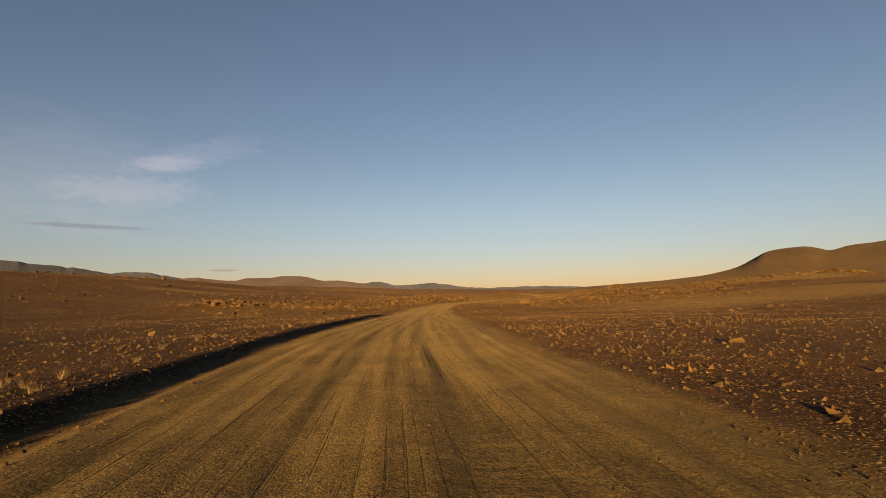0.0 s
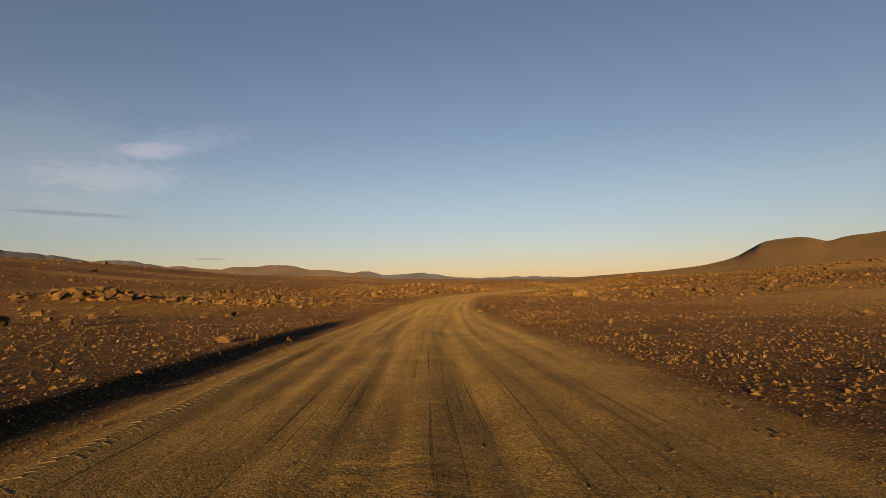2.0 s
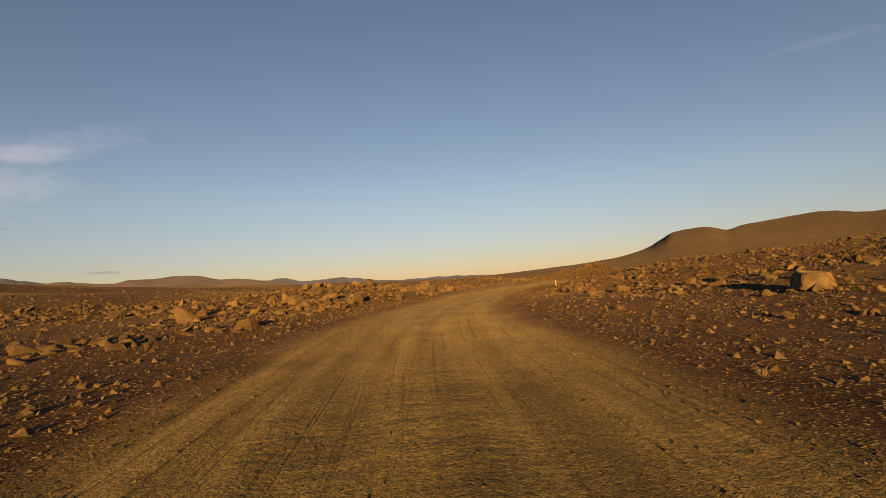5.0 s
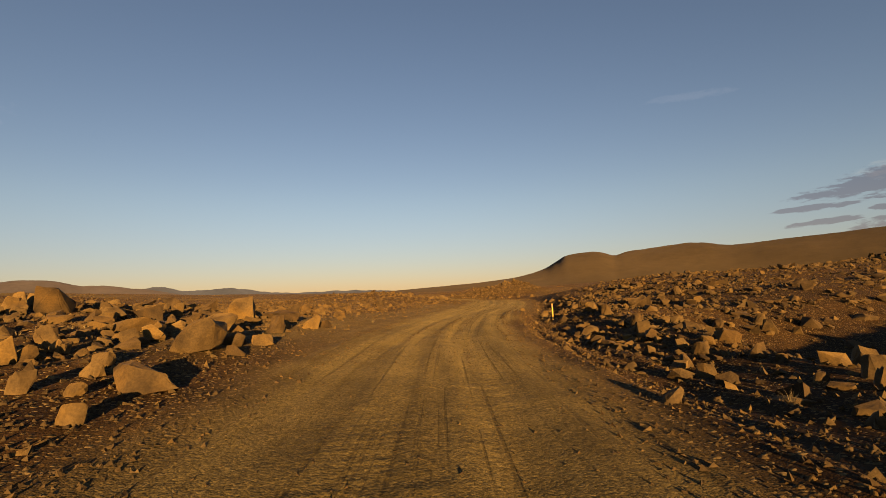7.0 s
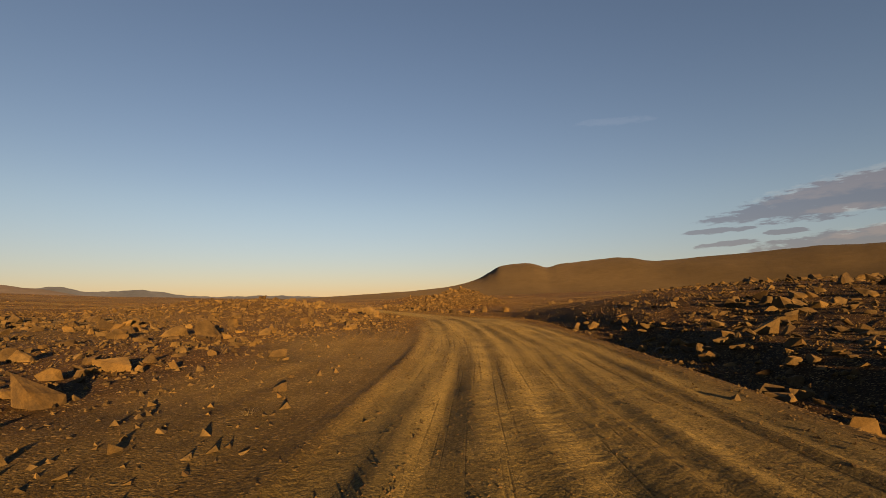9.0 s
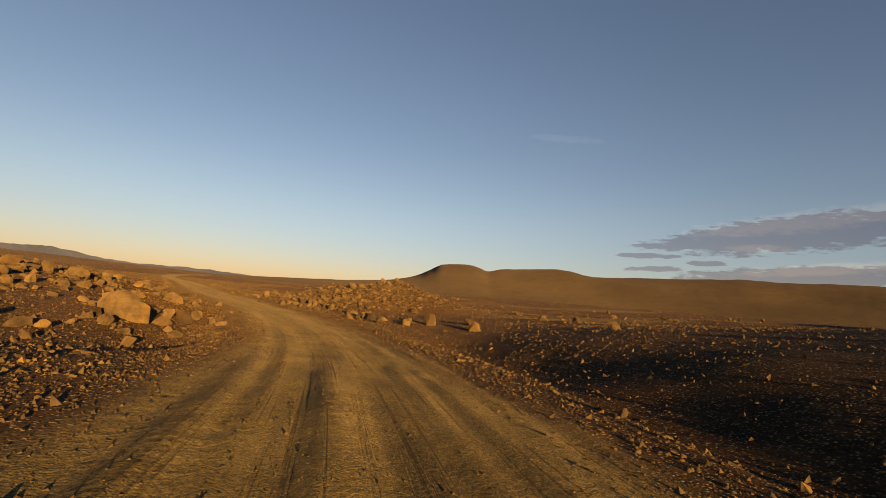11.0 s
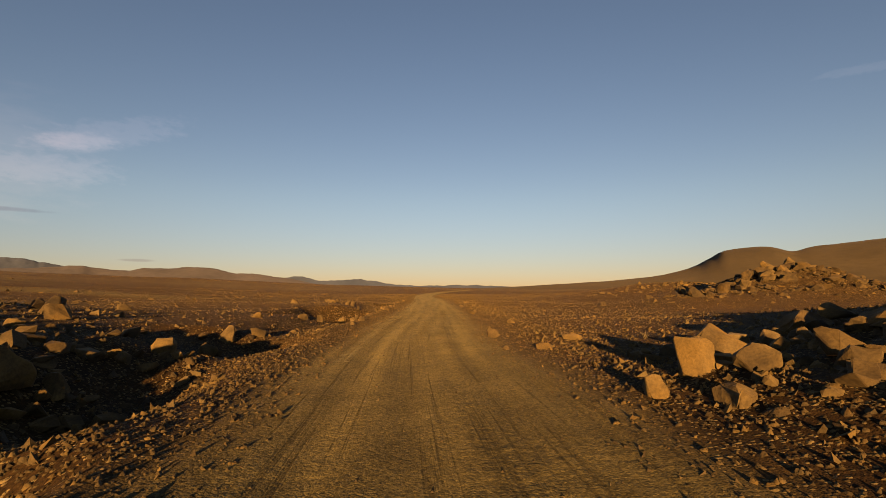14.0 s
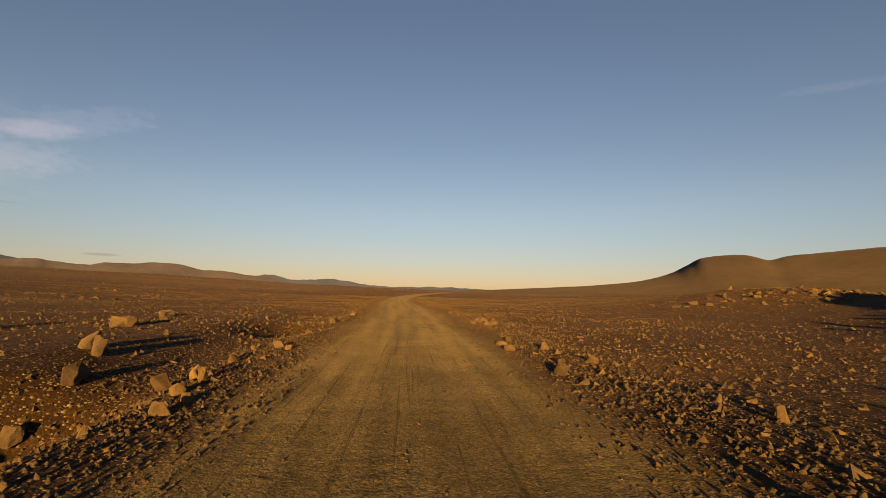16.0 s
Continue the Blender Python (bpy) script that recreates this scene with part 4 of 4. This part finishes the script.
def in_heaps(rnd, count):
    """Places in the close-packed heaps beside the road."""
    zones = ((183, 196, 3.6, 18), (184, 192, 5, 14), (186, 196, 7, 16), (164, 184, -14, -3.2), (92, 118, -19, -4), (96, 122, 5, 24), (184, 200, -16, -5))
    pick = rnd.randint(0, len(zones), count * 12)
    low_y, high_y, low_u, high_u = np.array(zones, float)[pick].T
    y, u = low_y + (high_y - low_y) * rnd.rand(len(pick)), low_u + (high_u - low_u) * rnd.rand(len(pick))
    x = road_x(y) + u
    keep = rnd.rand(len(x)) < rocky(x, y)
    return x[keep][:count], y[keep][:count]


def on_ridges(rnd, count):
    """Places along the rocky ridges on both sides of the bend."""
    right = rnd.rand(count * 8) < 0.55
    y = np.where(right, rnd.uniform(96, 152, count * 8), rnd.uniform(112, 168, count * 8))
    u = np.where(right, 5 + 47 * rnd.rand(count * 8) ** 1.2, rnd.uniform(-46, -7, count * 8))
    x = road_x(y) + u
    keep = rnd.rand(len(x)) < rocky(x, y)
    return x[keep][:count], y[keep][:count]


def on_far_plain(rnd, count):
    """Blocks in loose drifts out on the plain, mostly to the left."""
    y = rnd.uniform(50, 360, count * 8)
    u = np.where(rnd.rand(count * 8) < 0.7, -1, 1) * (24 + 150 * rnd.rand(count * 8) ** 1.3)
    x = road_x(y) + u
    keep = rnd.rand(len(x)) < smooth(-0.05, 0.4, fbm(x / 26, y / 18, 67, 4))
    return x[keep][:count], y[keep][:count]


def on_plain(rnd, count):
    """Stones all over the open plain on both sides, thicker in drifts."""
    y = rnd.uniform(-2, 300, count * 2)
    u = rnd.uniform(-1, 1, count * 2)
    u = np.sign(u) * (2.6 + 30 * np.abs(u) ** 1.5)
    x = road_x(y) + u
    keep = rnd.rand(len(x)) < smooth(0.2, 1.2, np.abs(u) - np.interp(y, HALF_Y, HALF_W)) * (0.4 + 0.6 * smooth(-0.25, 0.35, fbm(x / 4, y / 4, 61, 3))) * (1 - 0.8 * bare(x, y))
    return x[keep][:count], y[keep][:count]


def over_plain(rnd, count):
    """Stones further out, as far as they can be told apart."""
    y = rnd.uniform(0, 330, count * 2)
    u = rnd.uniform(-1, 1, count * 2)
    u = np.sign(u) * (3.0 + 54 * np.abs(u) ** 1.5)
    x = road_x(y) + u
    keep = rnd.rand(len(x)) < (0.35 + 0.65 * smooth(-0.3, 0.3, fbm(x / 7, y / 7, 68, 4))) * smooth(0.3, 1.5, np.abs(u) - np.interp(y, HALF_Y, HALF_W)) * (1 - 0.7 * bare(x, y))
    return x[keep][:count], y[keep][:count]


def in_ditches(rnd, count):
    """Coarse gravel heaped beside the last straight and round the bend."""
    y = rnd.uniform(92, 310, count * 5)
    half = np.interp(y, HALF_Y, HALF_W)
    right = rnd.rand(len(y)) < 0.42
    u = np.where(right, half + rnd.normal(1.2, 1.0, len(y)), -half - rnd.normal(0.9, 1.1, len(y)))
    straight = smooth(150, 168, y) * (1 - smooth(225, 310, y)) * smooth(-0.9, 0.5, np.abs(u) - half)
    edge = smooth(-0.2, 0.6, np.abs(u) - half) * (1 - smooth(225, 310, y))
    keep = rnd.rand(len(y)) < np.where(right, 0.35 * edge + 0.55 * straight, straight + 0.2 * (1 - bare(road_x(y) + u, y)) * edge)
    return (road_x(y) + u)[keep][:count], y[keep][:count]


def on_road(rnd, count):
    """Loose stones all over the carriageway."""
    y = rnd.uniform(0, 225, count)
    half = np.interp(y, HALF_Y, HALF_W)
    u = rnd.uniform(-1, 1, count) * half
    x = road_x(y) + u
    keep = rnd.rand(count) < (0.22 + 0.78 * smooth(-0.15, 0.4, fbm(u * 1.3, y / 5, 64, 3))) * (0.42 + 0.58 * smooth(98, 110, y) * (1 - 0.6 * smooth(160, 180, y)))
    return x[keep], y[keep]


def on_verges(rnd, count):
    """Loose gravel thrown to the edges of the road, thick from the bend on."""
    y = np.where(rnd.rand(count) < 0.3, rnd.uniform(0, 105, count), rnd.uniform(100, 310, count))
    half = np.interp(y, HALF_Y, HALF_W)
    u = np.where(rnd.rand(count) < 0.5, -1, 1) * (half - 0.7 + np.abs(rnd.normal(0, 2.0, count)))
    x = road_x(y) + u
    keep = rnd.rand(count) > 0.85 * bare(x, y)
    return x[keep], y[keep]


for spot, number, least, more in ((pile(-29, 79.3, 4.6, 1.5), 110, 0.4, 1.1), (pile(-12, 77, 3.6, 1.2), 230, 0.18, 0.42), (pile(-4, 88, 2.4, 0.9), 60, 0.25, 0.5), (pile(112, 147, 9, 3), 150, 0.6, 1.2), (pile(83, 131, 11, 4), 150, 0.4, 0.9), (pile(36, 89, 5, 1.6), 60, 0.35, 0.7), (pile(75, 228.5, 4.2, 2.6), 130, 0.5, 0.9), (pile(65, 223.5, 2.6, 1.2), 50, 0.3, 0.5), (pile(77, 250, 5.5, 2.2), 140, 0.25, 0.5)):
    strew("boulder_pile", "low pile of dark brown boulders on the open plain", "boulder pile", number, spot, lambda r, n: least + more * r.rand(n) ** 1.6, 69 + number, LUMPS, BASALT)
strew("ledge_blocks", "dark blocks along rocky ledges far out on the plain", "boulder field", 420, on_ledges, lambda r, n: 0.6 + 1.1 * r.rand(n) ** 1.8, 83, STONES, BASALT)
strew("boulder_field", "field of angular brown basalt boulders on the plain", "boulder field", 1250, in_far_fields, lambda r, n: 0.25 + 0.7 * r.rand(n) ** 2.6, 70, LUMPS, BASALT, 1.22)
strew("far_blocks", "dark basalt blocks strewn thinly over the far plain", "boulder field", 5500, on_far_plain, lambda r, n: 0.2 + 0.6 * r.rand(n) ** 2.2, 78, BITS, BASALT)
strew("broken_blocks", "tumbled knee-high basalt blocks packed close together", "rubble", 9000, in_fields, lambda r, n: 0.12 + 0.28 * r.rand(n) ** 2.2, 75, STONES, BASALT, 1.22)
strew("ridge_rocks", "close-lying angular rocks along the low ridges", "rubble", 4400, on_ridges, lambda r, n: 0.16 + 0.42 * r.rand(n) ** 2.2, 80, STONES, BASALT, 1.22)
strew("packed_rocks", "angular brown rocks piled between the boulders", "rubble", 1400, in_heaps, lambda r, n: 0.2 + 0.42 * r.rand(n) ** 1.8, 79, LUMPS, BASALT)
strew("rubble", "broken angular basalt rubble between the boulders", "rubble", 22000, in_fields, lambda r, n: 0.05 + 0.15 * r.rand(n) ** 2.0, 71, GRIT, RUBBLE, 1.3)
strew("scattered_stones", "small pale and dark stones strewn over bare soil", "stones", 55000, on_plain, lambda r, n: 0.03 + 0.065 * r.rand(n) ** 2.4, 72, GRIT, RUBBLE, 1.4)
strew("far_stones", "small brown stones lying thick over the plain", "stones", 235000, over_plain, lambda r, n: 0.05 + 0.12 * r.rand(n) ** 2.4, 81, CRUMBS, RUBBLE, 1.5)
strew("coarse_gravel", "coarse dark gravel heaped along the roadside ditch", "gravel", 64000, in_ditches, lambda r, n: 0.03 + 0.052 * r.rand(n) ** 1.8, 76, GRIT, RUBBLE, 1.3)
strew("loose_gravel", "loose grey-brown gravel along the edges of the road", "gravel", 65000, on_verges, lambda r, n: 0.022 + 0.055 * r.rand(n) ** 2.2, 73, CRUMBS, RUBBLE, 1.3)
strew("road_stones", "small loose stones lying on the dirt road", "gravel", 200000, on_road, lambda r, n: 0.015 + 0.035 * r.rand(n) ** 2.2, 74, CRUMBS, RUBBLE)


def sprout(seed):
    """A wisp of dry grass: a few bent blades."""
    rnd = random.Random(seed)
    v, f = [], []
    for _ in range(13):
        a, tall, wide = rnd.uniform(0, 2 * math.pi), rnd.uniform(0.4, 1.0), rnd.uniform(0.006, 0.013)
        c, s = math.cos(a), math.sin(a)
        base = len(v)
        v += [(-s * wide + 0.1 * c, c * wide + 0.1 * s, 0), (s * wide + 0.1 * c, -c * wide + 0.1 * s, 0), (0.16 * c, 0.16 * s, tall * 0.6), (0.32 * c, 0.32 * s, tall)]
        f += [(base, base + 1, base + 2), (base + 1, base + 3, base + 2)]
    return np.array(v), np.array(f)


def on_grassy_plain(rnd, count):
    """Thin dry grass in drifts before the bend."""
    y = rnd.uniform(18, 114, count * 5)
    u = rnd.uniform(-1, 1, count * 5)
    u = np.sign(u) * (7.5 + 50 * np.abs(u) ** 1.6)
    x = road_x(y) + u
    keep = rnd.rand(len(x)) < smooth(0.0, 0.35, fbm(x / 16, y / 5, 66, 3))
    return x[keep][:count], y[keep][:count]


strew("dry_grass", "thin dry straw grass in drifts on the gravel plain", "grass", 1500, on_grassy_plain, lambda r, n: 0.06 + 0.11 * r.rand(n) ** 2, 77, [sprout(500 + k) for k in range(6)], STRAW)


# ---- marker post ----
def part(name, bm, material, parent, label=""):
    me = bpy.data.meshes.new(name)
    bm.to_mesh(me)
    bm.free()
    me.materials.append(material)
    ob = new(name, me)
    ob.parent = parent
    return tagged(ob, label)


def box(w, d, z0, z1, bevel=0.006):
    bm = bmesh.new()
    bmesh.ops.create_cube(bm, size=1)
    for v in bm.verts:
        v.co = (v.co.x * w, v.co.y * d, z0 + (v.co.z + 0.5) * (z1 - z0))
    bmesh.ops.bevel(bm, geom=list(bm.edges), offset=bevel, segments=2, affect="EDGES")
    return bm


def marker_post(x, y, height, lean, turn):
    post = new("marker_post")
    post.location = (x, y, float(land(x, y)) - 0.12)
    post.rotation_euler = (0, radians(lean), radians(turn))
    part("stake", box(0.065, 0.04, 0, height * 0.80 + 0.12), YELLOW, post)
    part("reflector", box(0.069, 0.044, height * 0.80 + 0.12, height * 0.93 + 0.12), BAND, post, "dull reddish grey reflector band")
    part("cap", box(0.065, 0.04, height * 0.93 + 0.12, height + 0.12, 0.012), YELLOW, post, "pale yellow post tip")
    return tagged(post, "thin yellow roadside marker post leaning among stones", "marker post")


marker_post(21.7, 120.6, 0.80, -2, 12)


# ---- dry grass ----
def tuft_mesh(seed, blades, height):
    rnd = random.Random(seed)
    bm = bmesh.new()
    for _ in range(blades):
        a, r = rnd.uniform(0, 2 * math.pi), rnd.uniform(0, 0.07)
        tall, out, wide = height * rnd.uniform(0.35, 1.1), rnd.uniform(0.05, 0.28), rnd.uniform(0.0015, 0.0032)
        foot = Vector((r * math.cos(a), r * math.sin(a), -0.02))
        way = Vector((math.cos(a), math.sin(a), 0))
        flat = Vector((-way.y, way.x, 0)) * wide
        mid, tip = foot + way * out * 0.35 + Vector((0, 0, tall * 0.6)), foot + way * out + Vector((0, 0, tall))
        v = [bm.verts.new(c) for c in (foot - flat, foot + flat, mid + flat * 0.8, mid - flat * 0.8, tip)]
        bm.faces.new(v[:4])
        bm.faces.new((v[3], v[2], v[4]))
    me = bpy.data.meshes.new("grass_tuft")
    bm.to_mesh(me)
    bm.free()
    me.materials.append(STRAW)
    return me


TUFTS = [tuft_mesh(400 + k, 45 + 9 * k, 0.16 + 0.04 * k) for k in range(4)]


def grass_tuft(x, y, size, turn, k):
    ob = new("grass_tuft", TUFTS[k % 4])
    ob.location = (x, y, float(land(x, y)))
    ob.scale = (size, size, size)
    ob.rotation_euler = (0, 0, radians(turn))
    return tagged(ob, "dry straw-yellow grass tuft in bare gravel", "grass tuft", group="grass tufts along the road")


def grow_tufts():
    rnd = random.Random(9)
    for k in range(34):
        y = rnd.uniform(11, 52)
        grass_tuft(float(road_x(y)) - float(np.interp(y, HALF_Y, HALF_W)) - rnd.uniform(1.3, 2.6), y, rnd.uniform(0.5, 1.15), rnd.uniform(0, 360), k)
    for k in range(30):
        y = rnd.uniform(22, 84)
        grass_tuft(float(road_x(y)) + float(np.interp(y, HALF_Y, HALF_W)) + rnd.uniform(0.6, 5.0), y, rnd.uniform(0.5, 1.1), rnd.uniform(0, 360), k)
    for k in range(16):
        y, side = rnd.uniform(95, 215), rnd.choice((-1, 1))
        grass_tuft(float(road_x(y)) + side * (float(np.interp(y, HALF_Y, HALF_W)) + rnd.uniform(0.8, 4.0)), y, rnd.uniform(0.5, 0.9), rnd.uniform(0, 360), k)


grow_tufts()


# ---- tyre prints pressed into the soft parts of the road ----
def tyre_prints():
    verts, faces = [], []
    rnd = random.Random(5)
    for lane, start, end, slant, drift in ((-2.1, 52, 68, 1, 0.06), (-0.55, 57, 69, 1, 0.03), (-3.1, 52, 69, -1, 0.05), (-3.9, 53, 66, 1, 0.06), (-3.5, 30, 47, 1, 0.0), (-1.5, 196, 204, 1, 0.0)):
        y = start
        while y < end:
            y += rnd.uniform(0.12, 0.16)
            if rnd.random() < 0.12:
                continue
            for half, lean in ((-1, 1), (1, -1)):
                x0 = float(road_x(y)) + lane + drift * (y - start) + half * 0.09 + rnd.uniform(-0.01, 0.01)
                w, d, skew = rnd.uniform(0.06, 0.085), rnd.uniform(0.022, 0.034), 0.5 * lean * slant
                high = rnd.uniform(0.000, 0.007)
                base = len(verts)
                for px, py, pz in ((-w, -d, -0.03), (w, -d, -0.03), (w, d, -0.03), (-w, d, -0.03), (-w * 0.8, -d * 0.4, high), (w * 0.8, -d * 0.4, high), (w * 0.8, d * 0.4, high), (-w * 0.8, d * 0.4, high)):
                    gx, gy = x0 + px, y + py + skew * px
                    verts.append((gx, gy, pz))
                faces += [tuple(base + k for k in f) for f in ((4, 5, 6, 7), (0, 1, 5, 4), (1, 2, 6, 5), (2, 3, 7, 6), (3, 0, 4, 7))]
    verts = np.array(verts)
    verts[:, 2] += land(verts[:, 0], verts[:, 1])
    ob = mesh_object("tyre_prints", verts, faces, EARTH)
    return tagged(ob, "raised tyre tread prints in soft brown earth", "tyre tracks", kind="stuff")


tyre_prints()


# ---- washboard ridges across the road ----
def washboard():
    rnd = random.Random(12)
    verts, faces, lanes = [], [], []
    y = 52.5
    while y < 68:
        y += rnd.uniform(0.45, 1.3)
        start, end, tall = rnd.uniform(-2.3, -0.9), rnd.uniform(0.3, 1.6), rnd.uniform(0.002, 0.009)
        steps = int((end - start) / 0.12) + 1
        base = len(verts)
        for k in range(steps + 1):
            u = start + (end - start) * k / steps
            at = y + 0.10 * float(vnoise(u * 1.3, y, 30)) + 0.04 * float(vnoise(u * 5, y, 31))
            crest = tall * min(1.0, 3 * k / steps, 3 * (1 - k / steps)) * (0.75 + 0.5 * float(vnoise(u * 3, y, 32)))
            for dy, dz in ((-0.28, -0.006), (-0.10, 0.7 * crest), (0.0, crest), (0.05, -0.006)):
                verts.append((u, at + dy, dz))
                lanes.append(u)
        for k in range(steps):
            a = base + 4 * k
            faces += [(a + j, a + 4 + j, a + 5 + j, a + 1 + j) for j in range(3)]
    verts = np.array(verts)
    verts[:, 0] += road_x(verts[:, 1])
    verts[:, 2] += land(verts[:, 0], verts[:, 1])
    ob = mesh_object("washboard_ridges", verts, faces, SOIL, None, True)
    for name, values in (("worn_lit", np.ones(len(verts))), ("lane", np.array(lanes))):
        ob.data.attributes.new(name, "FLOAT", "POINT").data.foreach_set("value", values.astype(np.float32))
    return tagged(ob, "low washboard ridges of packed dirt across the road", "road ridges", kind="stuff")


washboard()
